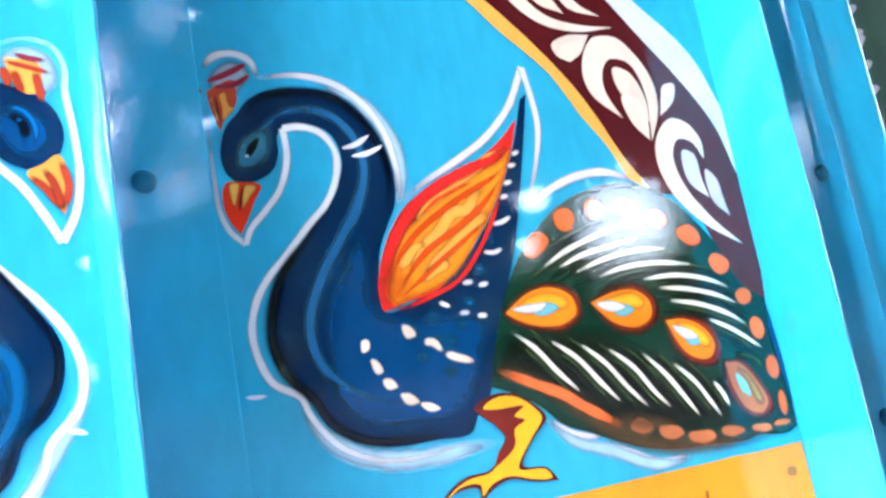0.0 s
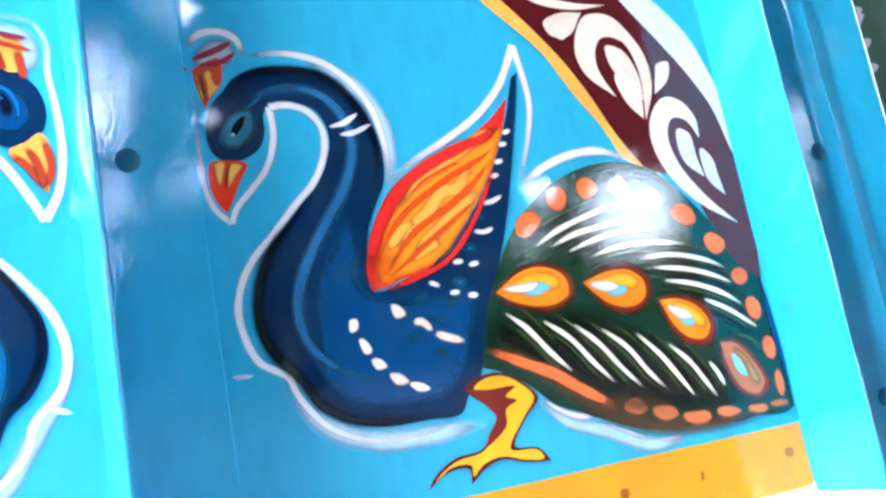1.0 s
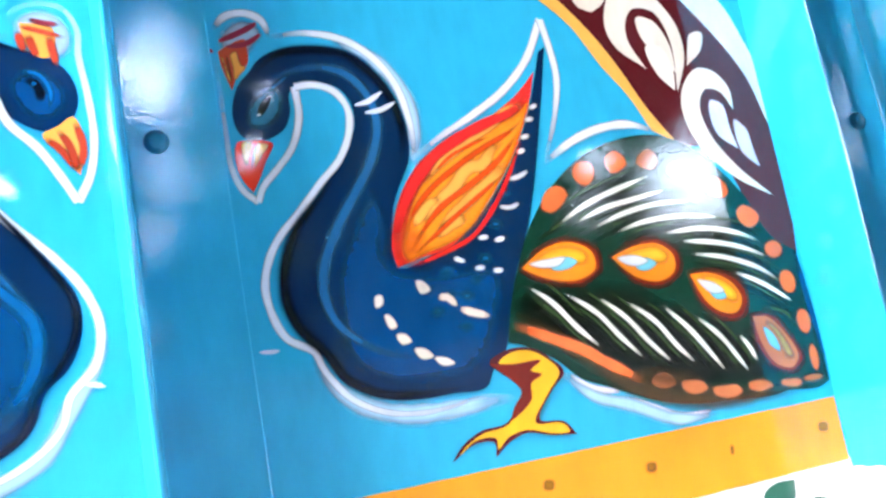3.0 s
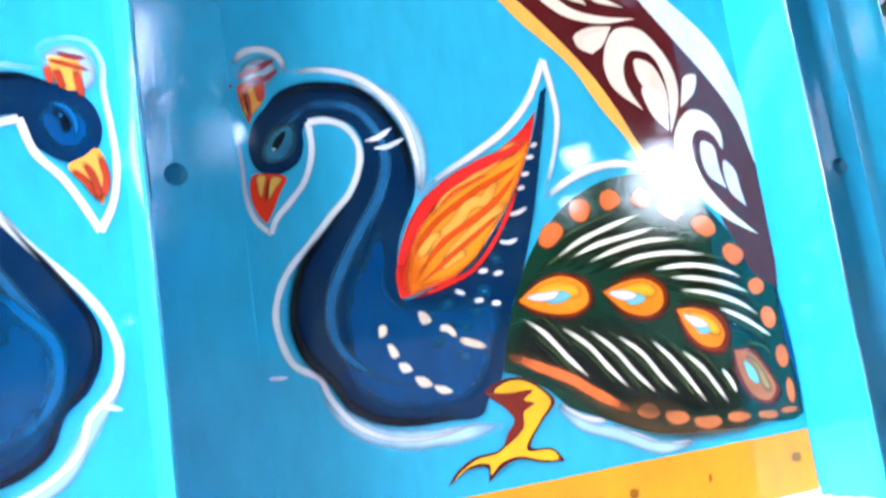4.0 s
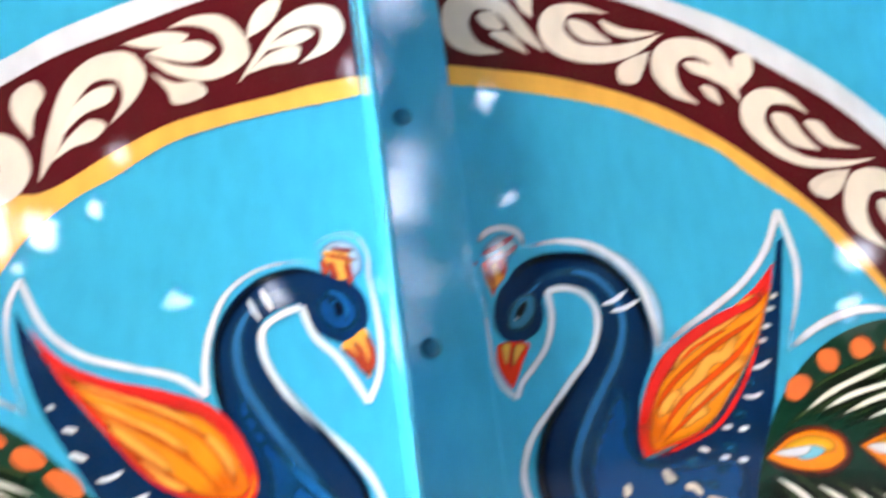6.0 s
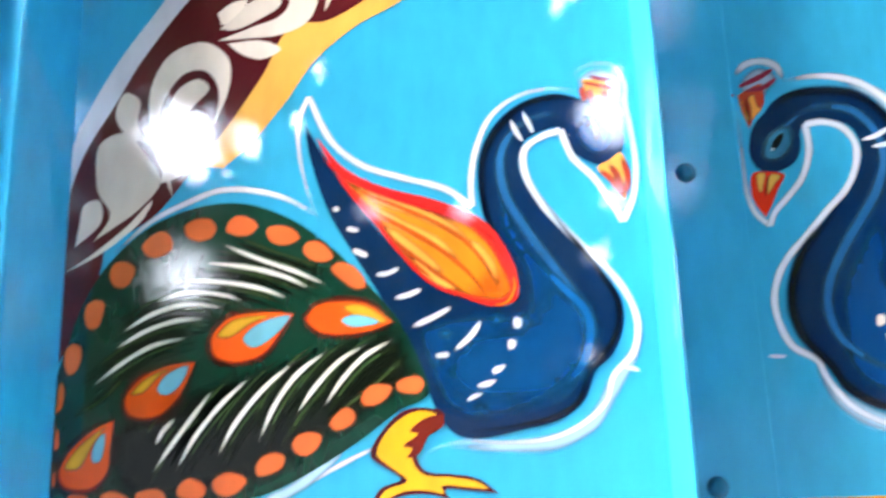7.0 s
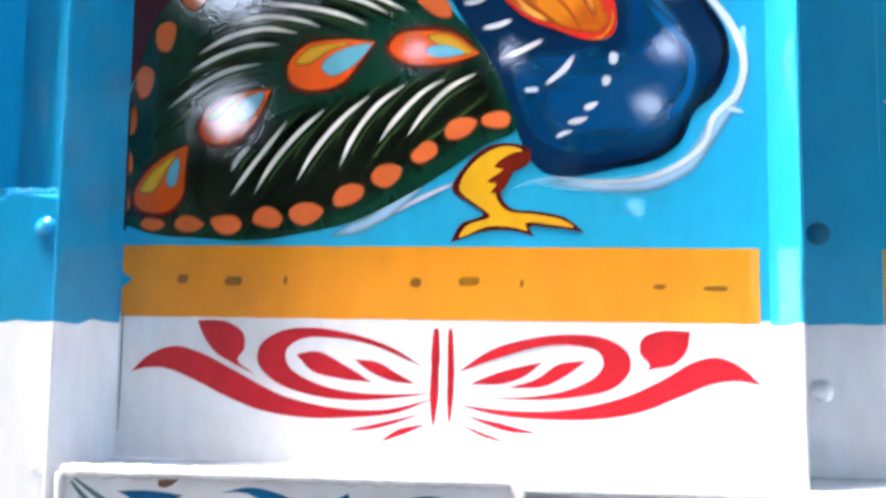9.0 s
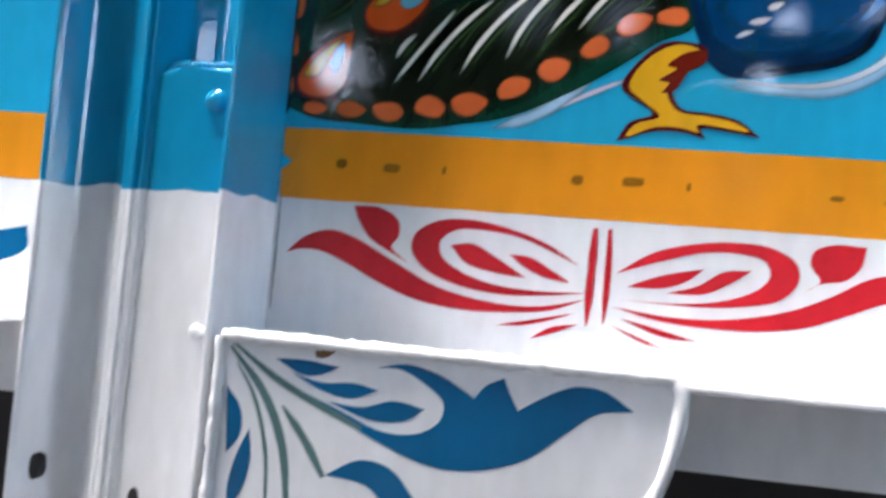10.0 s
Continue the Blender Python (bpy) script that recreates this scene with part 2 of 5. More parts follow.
# bent rim round the gusset and rough weld along its top
rim = bmesh.new()
prev = None
path = [Vector((x, z)) for x, z in edge]
path = [path[0].lerp(path[1], i / 90) for i in range(90)] + path[1:] + [path[-1].lerp(path[0], i / 40) for i in range(1, 41)]
for i, p in enumerate(path):
    d = (path[min(i + 1, len(path) - 1)] - path[max(i - 1, 0)]).normalized()
    nrm = Vector((d.y, -d.x))
    ring = []
    for j in range(6):
        a = 2 * math.pi * j / 6
        rr = 0.0062 + 0.0022 * noise.noise((p.x * 90, p.y * 90, 4)) + 0.0022 * noise.noise((p.x * 260, p.y * 260, j * 0.7))
        o = p + nrm * (-0.001 + rr * math.cos(a))
        ring.append(rim.verts.new((o.x, -0.1025 + rr * 1.1 * math.sin(a), o.y)))
    if prev:
        for j in range(6):
            rim.faces.new((prev[j], prev[(j + 1) % 6], ring[(j + 1) % 6], ring[j]))
    prev = ring
part("rim", rim, WHITE_M, gusset, "white rounded weld rim", smooth=True)

# ---- painted decoration ----
COLOURS = {
    "orange_pale": (0.88, 0.36, 0.07), "red_brick": (0.42, 0.045, 0.022), "plum": (0.24, 0.020, 0.045), "wing_deep": (0.70, 0.075, 0.012), "wing_brown": (0.50, 0.15, 0.02),
    "maroon": (0.075, 0.006, 0.01), "white": (0.66, 0.7, 0.78), "ochre": (0.80, 0.43, 0.09), "cream": (0.76, 0.68, 0.60),
    "lilac": (0.62, 0.62, 0.78), "lilac_grey": (0.30, 0.42, 0.55), "navy": (0.001, 0.02, 0.08), "black_blue": (0.0008, 0.004, 0.02),
    "blue_mid": (0.001, 0.048, 0.175), "blue_light": (0.014, 0.11, 0.27), "blue_pale": (0.004, 0.085, 0.22), "teal_face": (0.03, 0.17, 0.28),
    "red": (0.72, 0.030, 0.012), "wing_red": (0.66, 0.022, 0.022), "red_dark": (0.30, 0.020, 0.015), "orange": (0.86, 0.24, 0.015), "orange_brown": (0.75, 0.20, 0.05),
    "yellow": (0.90, 0.46, 0.03), "green": (0.002, 0.034, 0.021), "black_green": (0.004, 0.0055, 0.0035), "green_light": (0.026, 0.052, 0.018),
    "salmon": (0.74, 0.16, 0.045), "maroon_dark": (0.15, 0.012, 0.008), "maroon_leg": (0.16, 0.012, 0.006), "ochre_leg": (0.80, 0.42, 0.015),
    "sky_pale": (0.16, 0.52, 0.68), "smudge": (0.3, 0.13, 0.01), "red_motif": (0.52, 0.014, 0.024), "blue_flower": (0.001, 0.105, 0.27),
    "green_stem": (0.1, 0.19, 0.2), "rust": (0.20, 0.11, 0.05), "leaf_green": (0.02, 0.10, 0.07), "joint": (0.22, 0.25, 0.28),
    "panel_blue": (0.022, 0.39, 0.65), "aft_green": (0.07, 0.14, 0.11), "hair": (0.86, 0.85, 0.78), "khaki": (0.36, 0.26, 0.10), "halo": (0.34, 0.56, 0.76), "gold": (0.84, 0.27, 0.018), "wing_pale": (0.9, 0.41, 0.08), "eye_red": (0.78, 0.10, 0.012), "eye_gold": (0.66, 0.36, 0.03),
    "wing_sienna": (0.50, 0.085, 0.012), "dab_dull": (0.46, 0.15, 0.06), "umber": (0.10, 0.055, 0.022), "blue_deep": (0.001, 0.062, 0.21), "blue_soft": (0.002, 0.1, 0.29),
}


def art_paint(key, soft):
    m = paint("art_" + key + ("_blend" if soft else ""), COLOURS[key], 0.20, 0.040 if "green" in key else 0.016, 0.16, 45.0, piece=0.10, grain=320.0)
    if soft and "fade" not in m.node_tree.nodes:
        at = m.node_tree.nodes.new("ShaderNodeAttribute")
        at.name, at.attribute_name = "fade", "fade"
        m.node_tree.links.new(at.outputs["Fac"], m.node_tree.nodes["Principled BSDF"].inputs["Alpha"])
    return m


def spline(pts, closed):
    """Smooth runs through the points, with a corner where a point is given twice."""
    runs, run, n = [], [], len(pts)
    if closed:
        start = next((i for i in range(n) if pts[i] == pts[(i + 1) % n]), None)
        if start is None:
            runs = [([Vector(p) for p in pts], True)]
        else:
            pts = pts[start + 1:] + pts[:start + 1]
    if not runs:
        for p in pts:
            if run and run[-1] == Vector(p):
                if len(run) > 1:
                    runs.append((run, False))
                run = [Vector(p)]
            else:
                run.append(Vector(p))
        if closed and run and run[-1] != Vector(pts[0]):
            run.append(Vector(pts[0]))
        if len(run) > 1:
            runs.append((run, False))
    done = []
    for r, loop in runs:
        m, out = len(r), []
        for i in range(m if loop else m - 1):
            p1, p2 = r[i], r[(i + 1) % m]
            p0 = r[i - 1] if (loop or i > 0) else p1 * 2 - p2
            p3 = r[(i + 2) % m] if (loop or i + 2 < m) else p2 * 2 - p1
            gap = (p2 - p1).length
            k0, k3 = max((p1 - p0).length, 1e-6), max((p3 - p2).length, 1e-6)
            t1 = ((p1 - p0) / k0 + (p2 - p1) / max(gap, 1e-6)) * 0.5 * gap
            t2 = ((p2 - p1) / max(gap, 1e-6) + (p3 - p2) / k3) * 0.5 * gap
            steps = max(2, min(14, int(gap / 4)))
            for s in range(steps):
                t = s / steps
                out.append((2 * t ** 3 - 3 * t ** 2 + 1) * p1 + (t ** 3 - 2 * t ** 2 + t) * t1 + (-2 * t ** 3 + 3 * t ** 2) * p2 + (t ** 3 - t ** 2) * t2)
        if not loop and not closed:
            out.append(r[-1])
        done.append(out)
    return done


def base_y(parent):
    top = parent
    while top.parent:
        top = top.parent
    return -0.1042 if top.name.startswith("gusset") else -0.0002


COATS = {}


def lay(name, key, layer, parent, rings, faces, fades, soft, lift=None):
    """One coat of paint, a hair above the coats under it."""
    COATS[layer] = COATS.get(layer, 0) + 1
    y = base_y(parent) - 0.00008 * layer - 0.0000015 * (COATS[layer] % 50)
    lift = lift or [0.0] * len(rings)
    ob = mesh(name, [(p.x / 1000, y - h, p.y / 1000) for p, h in zip(rings, lift)], faces, art_paint(key, soft), parent)
    if soft:
        at = ob.data.attributes.new("fade", "FLOAT", "POINT")
        at.data.foreach_set("value", fades)
    return ob


def fill(name, key, layer, parent, pts, soft=0):
    """A painted patch with a smooth outline; soft: the width in mm over which it blends into the coat below."""
    ring = [p for run in spline(pts, True) for p in run]
    ring = [p for i, p in enumerate(ring) if (p - ring[i - 1]).length > 0.05]
    n = len(ring)
    area = sum(ring[i].x * ring[(i + 1) % n].y - ring[(i + 1) % n].x * ring[i].y for i in range(n))
    if area < 0:
        ring = ring[::-1]
    inside = []
    if soft:
        xs, ys = [p.x for p in ring], [p.y for p in ring]
        step = max(1.6, soft * 0.55)
        ax = np.array([(p.x, p.y) for p in ring])
        bx = np.roll(ax, -1, 0)
        gx, gy = np.meshgrid(np.arange(min(xs), max(xs), step), np.arange(min(ys), max(ys), step))
        q = np.stack([gx.ravel(), gy.ravel()], 1)[:, None, :]
        d = bx - ax
        t = np.clip(((q - ax) * d).sum(2) / np.maximum((d * d).sum(1), 1e-9), 0, 1)
        dist = np.sqrt(((q - ax - t[..., None] * d) ** 2).sum(2)).min(1)
        cross = ((ax[:, 1] > q[..., 1]) != (bx[:, 1] > q[..., 1])) & (q[..., 0] < d[:, 0] * (q[..., 1] - ax[:, 1]) / np.where(d[:, 1] == 0, 1e-9, d[:, 1]) + ax[:, 0])
        odd = cross.sum(1) % 2 == 1
        inside = [(Vector(p[0]), min(1.0, h / soft)) for p, h in zip(q[odd & (dist > 0.5 * step)], dist[odd & (dist > 0.5 * step)])]
    cut = geometry.delaunay_2d_cdt(ring + [p for p, h in inside], [], [list(range(n))], 1, 1e-4)
    fades = [max([inside[k - n][1] for k in orig if k >= n], default=0.0) for orig in cut[3]]
    return lay(name, key, layer, parent, cut[0], [tuple(f) for f in cut[2]], fades, bool(soft))


HAIRS = []


def brush(name, key, layer, parent, pts, width, start=0.15, end=0.15, soft=False):
    """A brush stroke of that width in mm, narrowed to the given shares at its two ends."""
    runs = spline(pts, False)
    total, at = sum(len(r) for r in runs), 0
    cols, fades, faces, lift = [], [], [], []
    cut = (0.0, 0.12, 0.25, 0.38, 0.5, 0.62, 0.75, 0.88, 1.0) if soft else (0.0, 1.0)
    k = len(cut)
    for turn, line in enumerate(runs):
        n, first = len(line), len(cols)
        for i, p in enumerate(line):
            d = line[min(i + 1, n - 1)] - line[max(i - 1, 0)]
            d = d.normalized() if d.length > 1e-6 else Vector((1, 0))
            t = (at + i) / max(1, total - 1)
            w = width * min(1.0, start + (1 - start) * min(1, t / 0.3) ** 0.7, end + (1 - end) * min(1, (1 - t) / 0.3) ** 0.7)
            w *= 1 + 0.16 * noise.noise((p.x * 0.06, p.y * 0.06, layer))
            for c in cut:
                cols.append(p + Vector((-d.y, d.x)) * w * (c - 0.5))
                fades.append(min(1.0, (1.25 if soft is True else soft) * math.sin(math.pi * c) ** 2) * min(1.0, 5 * t, 5 * (1 - t)))
                lift.append(0.000012 * turn)
        at += n
        for i in range(n - 1):
            for j in range(k - 1):
                faces.append((first + i * k + j, first + i * k + j + 1, first + (i + 1) * k + j + 1, first + (i + 1) * k + j))
    if name == "tail_hair":
        HAIRS.append((parent, [Vector(p) for p in pts]))
    return lay(name, key, layer, parent, cols, faces, fades, bool(soft), lift)


# arch over the right bird
arch_right = fill("painted_arch", "maroon", 2, panel_right, [(711.5, 2265), (711.5, 2265), (789, 2261), (853, 2245), (908, 2233), (983, 2202), (1046, 2165), (1107, 2120), (1167, 2073), (1222, 2010), (1322, 1881), (1339, 1823), (1352, 1779), (1352, 1779), (1336, 1664), (1336, 1664), (1304, 1687), (1278, 1739), (1253, 1790), (1205, 1802), (1175, 1844), (1150, 1891), (1124, 1931), (1069, 1992), (1013, 2042), (954, 2083), (923, 2098), (882, 2114), (830, 2130), (768, 2142), (713, 2151), (713, 2151)])
fill("white_border", "white", 2, arch_right, [(714, 2291), (714, 2291), (793, 2284), (858, 2269), (924, 2255), (989, 2225), (1054, 2195), (1117, 2154), (1177, 2104), (1234, 2044), (1312, 1969), (1339, 1906), (1339, 1906), (1352, 1782), (1352, 1782), (1339, 1823), (1322, 1881), (1222, 2010), (1167, 2073), (1107, 2120), (1046, 2165), (983, 2202), (908, 2233), (853, 2245), (789, 2261), (711.5, 2265), (711.5, 2265)])
fill("yellow_border", "ochre", 2, arch_right, [(713, 2151), (713, 2151), (768, 2142), (830, 2130), (882, 2114), (923, 2098), (954, 2083), (1013, 2042), (1069, 1992), (1124, 1931), (1150, 1891), (1175, 1844), (1205, 1802), (1205, 1802), (1175, 1817), (1175, 1817), (1156, 1855), (1129, 1891), (1098, 1940), (1041, 1992), (1008, 2025), (960, 2052), (918, 2075), (877, 2091), (825, 2105), (764, 2118), (712, 2126), (712, 2126)])
fill("scroll_leaf", "cream", 4, arch_right, [(723, 2234), (760, 2243), (790, 2232), (811, 2200), (830, 2161), (830, 2161), (801, 2182), (781, 2214), (756, 2221), (745, 2203), (752, 2180), (779, 2163), (779, 2163), (746, 2163), (720, 2178), (714, 2206)])
fill("scroll_leaf", "cream", 4, arch_right, [(756, 2214), (775, 2217), (785, 2195), (777, 2193), (762, 2199)])
fill("scroll_leaf", "cream", 4, arch_right, [(768, 2189), (786, 2191), (800, 2177), (810, 2159), (810, 2159), (786, 2173)])
fill("scroll_leaf", "cream", 4, arch_right, [(807, 2251), (822, 2244), (821, 2206), (821, 2206), (808, 2221)])
fill("scroll_leaf", "cream", 4, arch_right, [(841, 2219), (876, 2224), (914, 2208), (914, 2208), (887, 2211), (866, 2209), (857, 2191), (869, 2172), (905, 2166), (940, 2169), (975, 2178), (975, 2178), (936, 2152), (893, 2143), (854, 2151), (831, 2169), (827, 2198)])
fill("scroll_leaf", "cream", 4, arch_right, [(863, 2202), (884, 2198), (898, 2183), (912, 2169), (912, 2169), (879, 2174), (865, 2187)])
fill("scroll_leaf", "cream", 4, arch_right, [(902, 2200), (924, 2189), (970, 2179), (970, 2179), (934, 2174), (909, 2184)])
fill("scroll_leaf", "cream", 4, arch_right, [(912, 2136), (928, 2147), (954, 2155), (954, 2155), (942, 2130), (931, 2115), (911, 2118)])
fill("scroll_leaf", "cream", 4, arch_right, [(975, 2168), (1004, 2171), (1037, 2158), (1051, 2130), (1052, 2083), (1052, 2083), (1037, 2105), (1024, 2136), (1001, 2146), (985, 2137), (984, 2107), (1001, 2083), (1001, 2083), (971, 2096), (953, 2124), (957, 2151)])
fill("scroll_leaf", "cream", 4, arch_right, [(993, 2138), (1013, 2138), (1035, 2124), (1041, 2101), (1041, 2101), (1018, 2117), (1000, 2126)])
fill("scroll_leaf", "cream", 4, arch_right, [(1007, 2107), (1022, 2104), (1029, 2080), (1029, 2080), (1012, 2093)])
fill("scroll_leaf", "cream", 4, arch_right, [(1058, 2144), (1077, 2144), (1076, 2121), (1054, 2099), (1054, 2099), (1052, 2122)])
fill("scroll_leaf", "cream", 4, arch_right, [(1071, 2097), (1097, 2098), (1118, 2084), (1132, 2062), (1132, 2062), (1109, 2076), (1088, 2077), (1076, 2060), (1082, 2037), (1111, 2011), (1152, 2002), (1201, 2001), (1201, 2001), (1149, 1993), (1100, 2001), (1065, 2027), (1048, 2056), (1052, 2081)])
fill("scroll_leaf", "cream", 4, arch_right, [(1086, 2066), (1106, 2063), (1119, 2038), (1135, 2015), (1135, 2015), (1101, 2026), (1087, 2049)])
fill("scroll_leaf", "cream", 4, arch_right, [(1124, 2054), (1142, 2052), (1157, 2029), (1186, 2014), (1186, 2014), (1143, 2022), (1130, 2038)])
fill("scroll_leaf", "cream", 4, arch_right, [(1109, 1975), (1133, 1988), (1164, 1990), (1164, 1990), (1140, 1961), (1115, 1961)])
fill("scroll_leaf", "cream", 4, arch_right, [(1166, 1985), (1144, 1944), (1150, 1917), (1187, 1888), (1187, 1888), (1170, 1922), (1172, 1944), (1185, 1960), (1213, 1956), (1227, 1923), (1222, 1860), (1222, 1860), (1242, 1902), (1242, 1936), (1227, 1965), (1202, 1988)])
fill("scroll_leaf", "cream", 4, arch_right, [(1188, 1950), (1210, 1945), (1225, 1916), (1225, 1883), (1225, 1883), (1200, 1908), (1187, 1931)])
fill("scroll_leaf", "cream", 4, arch_right, [(1192, 1915), (1213, 1913), (1222, 1887), (1219, 1862), (1219, 1862), (1200, 1881)])
fill("scroll_leaf", "cream", 4, arch_right, [(1256, 1929), (1274, 1932), (1268, 1911), (1243, 1891), (1243, 1891), (1250, 1915)])
fill("scroll_leaf", "cream", 4, arch_right, [(1129, 1978), (1153, 1981), (1140, 1963), (1131, 1956), (1115, 1964)])
fill("scroll_leaf", "cream", 4, arch_right, [(1237, 1875), (1256, 1888), (1279, 1883), (1295, 1862), (1294, 1837), (1294, 1837), (1280, 1859), (1260, 1862), (1248, 1844), (1252, 1813), (1278, 1773), (1322, 1732), (1322, 1732), (1273, 1758), (1237, 1793), (1223, 1827), (1225, 1855)])
fill("scroll_leaf", "lilac", 4, arch_right, [(1264, 1849), (1279, 1844), (1283, 1812), (1288, 1790), (1288, 1790), (1264, 1808), (1259, 1830)])
fill("scroll_leaf", "lilac", 4, arch_right, [(1292, 1825), (1306, 1812), (1309, 1790), (1313, 1767), (1313, 1767), (1292, 1787)])
# arch over the left bird
arch_left = fill("painted_arch", "maroon", 2, panel_left, [(612, 2266), (612, 2266), (540, 2264), (481, 2257), (352, 2210), (294, 2186), (237, 2152), (160, 2103), (73, 1993), (44, 1939), (15, 1887), (0.5, 1837), (0.5, 1804), (0.5, 1747), (0.5, 1747), (13, 1740), (13, 1740), (30, 1764), (59, 1788), (95, 1812), (137, 1865), (169, 1907), (207, 1965), (242, 2026), (277, 2028), (350, 2069), (408, 2098), (467, 2114), (528, 2127), (556, 2134), (612, 2143), (612, 2143)])
fill("white_border", "white", 2, arch_left, [(612, 2290), (612, 2290), (542, 2292), (483, 2285), (294, 2217), (237, 2183), (159, 2147), (77, 2038), (47, 1994), (18, 1940), (0.5, 1894), (0.5, 1863), (0.5, 1838), (0.5, 1838), (0.5, 1747), (0.5, 1747), (0.5, 1804), (0.5, 1837), (15, 1887), (44, 1939), (73, 1993), (160, 2103), (237, 2152), (294, 2186), (352, 2210), (481, 2257), (540, 2264), (612, 2266), (612, 2266)])
fill("yellow_border", "ochre", 2, arch_left, [(612, 2143), (612, 2143), (556, 2134), (528, 2127), (467, 2114), (408, 2098), (350, 2069), (277, 2028), (242, 2026), (207, 1965), (169, 1907), (137, 1865), (137, 1865), (167, 1861), (167, 1861), (195, 1886), (231, 1930), (268, 1983), (315, 2022), (349, 2040), (407, 2075), (466, 2093), (526, 2105), (604, 2118), (612, 2120), (612, 2120)])
fill("scroll_leaf", "cream", 4, arch_left, [(481, 2140), (481, 2140), (501, 2174), (528, 2214), (561, 2235), (593, 2231), (602, 2205), (588, 2180), (549, 2162), (549, 2162), (573, 2188), (575, 2206), (559, 2210), (533, 2201), (507, 2170)])
fill("scroll_leaf", "cream", 4, arch_left, [(509, 2179), (509, 2179), (533, 2197), (562, 2206), (568, 2199), (548, 2186), (526, 2183)])
fill("scroll_leaf", "cream", 4, arch_left, [(491, 2152), (491, 2152), (519, 2177), (551, 2183), (547, 2168), (518, 2161)])
fill("scroll_leaf", "cream", 4, arch_left, [(494, 2196), (494, 2196), (497, 2214), (511, 2238), (534, 2248), (522, 2216)])
fill("scroll_leaf", "cream", 4, arch_left, [(409, 2214), (409, 2214), (436, 2227), (467, 2227), (490, 2203), (495, 2174), (475, 2155), (445, 2147), (410, 2157), (384, 2181), (384, 2181), (422, 2166), (452, 2165), (468, 2183), (460, 2205), (436, 2216)])
fill("scroll_leaf", "cream", 4, arch_left, [(361, 2197), (361, 2197), (406, 2209), (431, 2203), (418, 2193), (387, 2190)])
fill("scroll_leaf", "cream", 4, arch_left, [(386, 2183), (386, 2183), (417, 2194), (447, 2195), (458, 2185), (440, 2171), (410, 2174)])
fill("scroll_leaf", "cream", 4, arch_left, [(389, 2160), (389, 2160), (415, 2146), (439, 2146), (448, 2132), (433, 2123), (413, 2121), (406, 2138)])
fill("scroll_leaf", "cream", 4, arch_left, [(277, 2040), (277, 2040), (285, 2099), (305, 2158), (334, 2183), (369, 2185), (385, 2160), (374, 2130), (347, 2100), (347, 2100), (361, 2134), (354, 2152), (334, 2153), (311, 2124), (297, 2079)])
fill("scroll_leaf", "cream", 4, arch_left, [(297, 2089), (297, 2089), (311, 2124), (334, 2144), (352, 2145), (348, 2128), (322, 2115)])
fill("scroll_leaf", "cream", 4, arch_left, [(288, 2061), (288, 2061), (305, 2088), (328, 2108), (343, 2101), (333, 2086), (310, 2077)])
fill("scroll_leaf", "cream", 4, arch_left, [(269, 2088), (269, 2088), (249, 2121), (251, 2144), (271, 2156), (281, 2142), (272, 2117)])
fill("scroll_leaf", "cream", 4, arch_left, [(161, 2070), (161, 2070), (195, 2091), (230, 2099), (257, 2087), (269, 2056), (257, 2028), (225, 2014), (191, 2012), (157, 2011), (157, 2011), (197, 2026), (226, 2037), (237, 2052), (230, 2072), (207, 2082), (184, 2077)])
fill("scroll_leaf", "cream", 4, arch_left, [(159, 2025), (159, 2025), (196, 2058), (225, 2064), (228, 2053), (202, 2034), (174, 2023)])
fill("scroll_leaf", "cream", 4, arch_left, [(156, 2045), (156, 2045), (173, 2057), (190, 2059), (179, 2043), (162, 2030)])
fill("scroll_leaf", "cream", 4, arch_left, [(168, 2007), (168, 2007), (208, 2008), (228, 1997), (208, 1986), (186, 1992)])
fill("scroll_leaf", "cream", 4, arch_left, [(113, 1831), (113, 1831), (88, 1897), (84, 1958), (105, 1998), (143, 2010), (170, 1988), (171, 1953), (156, 1912), (156, 1912), (159, 1954), (145, 1975), (122, 1974), (98, 1937), (97, 1897), (109, 1850)])
fill("scroll_leaf", "cream", 4, arch_left, [(102, 1903), (102, 1903), (113, 1953), (138, 1966), (149, 1955), (133, 1935), (110, 1906)])
fill("scroll_leaf", "cream", 4, arch_left, [(99, 1847), (99, 1847), (108, 1899), (134, 1930), (148, 1921), (141, 1887), (121, 1855)])
fill("scroll_leaf", "cream", 4, arch_left, [(46, 1929), (56, 1954), (72, 1945), (71, 1918), (86, 1892), (86, 1892), (59, 1904)])
fill("scroll_leaf", "cream", 4, arch_left, [(0.5, 1753), (0.5, 1753), (29, 1772), (65, 1801), (91, 1828), (84, 1811), (59, 1787), (30, 1767)])
fill("scroll_leaf", "cream", 4, arch_left, [(28, 1859), (31, 1896), (58, 1907), (80, 1883), (99, 1849), (82, 1824), (30, 1786), (30, 1786), (46, 1814), (32, 1839)])
fill("scroll_leaf", "cream", 4, arch_left, [(13, 1803), (18, 1828), (33, 1831), (37, 1808), (10, 1780), (10, 1780)])
fill("arch_foot", "maroon", 2, arch_left, [(0.5, 1811), (0.5, 1811), (37, 1793), (35, 1734), (14, 1686), (0.5, 1657), (0.5, 1657), (0.5, 1723)])
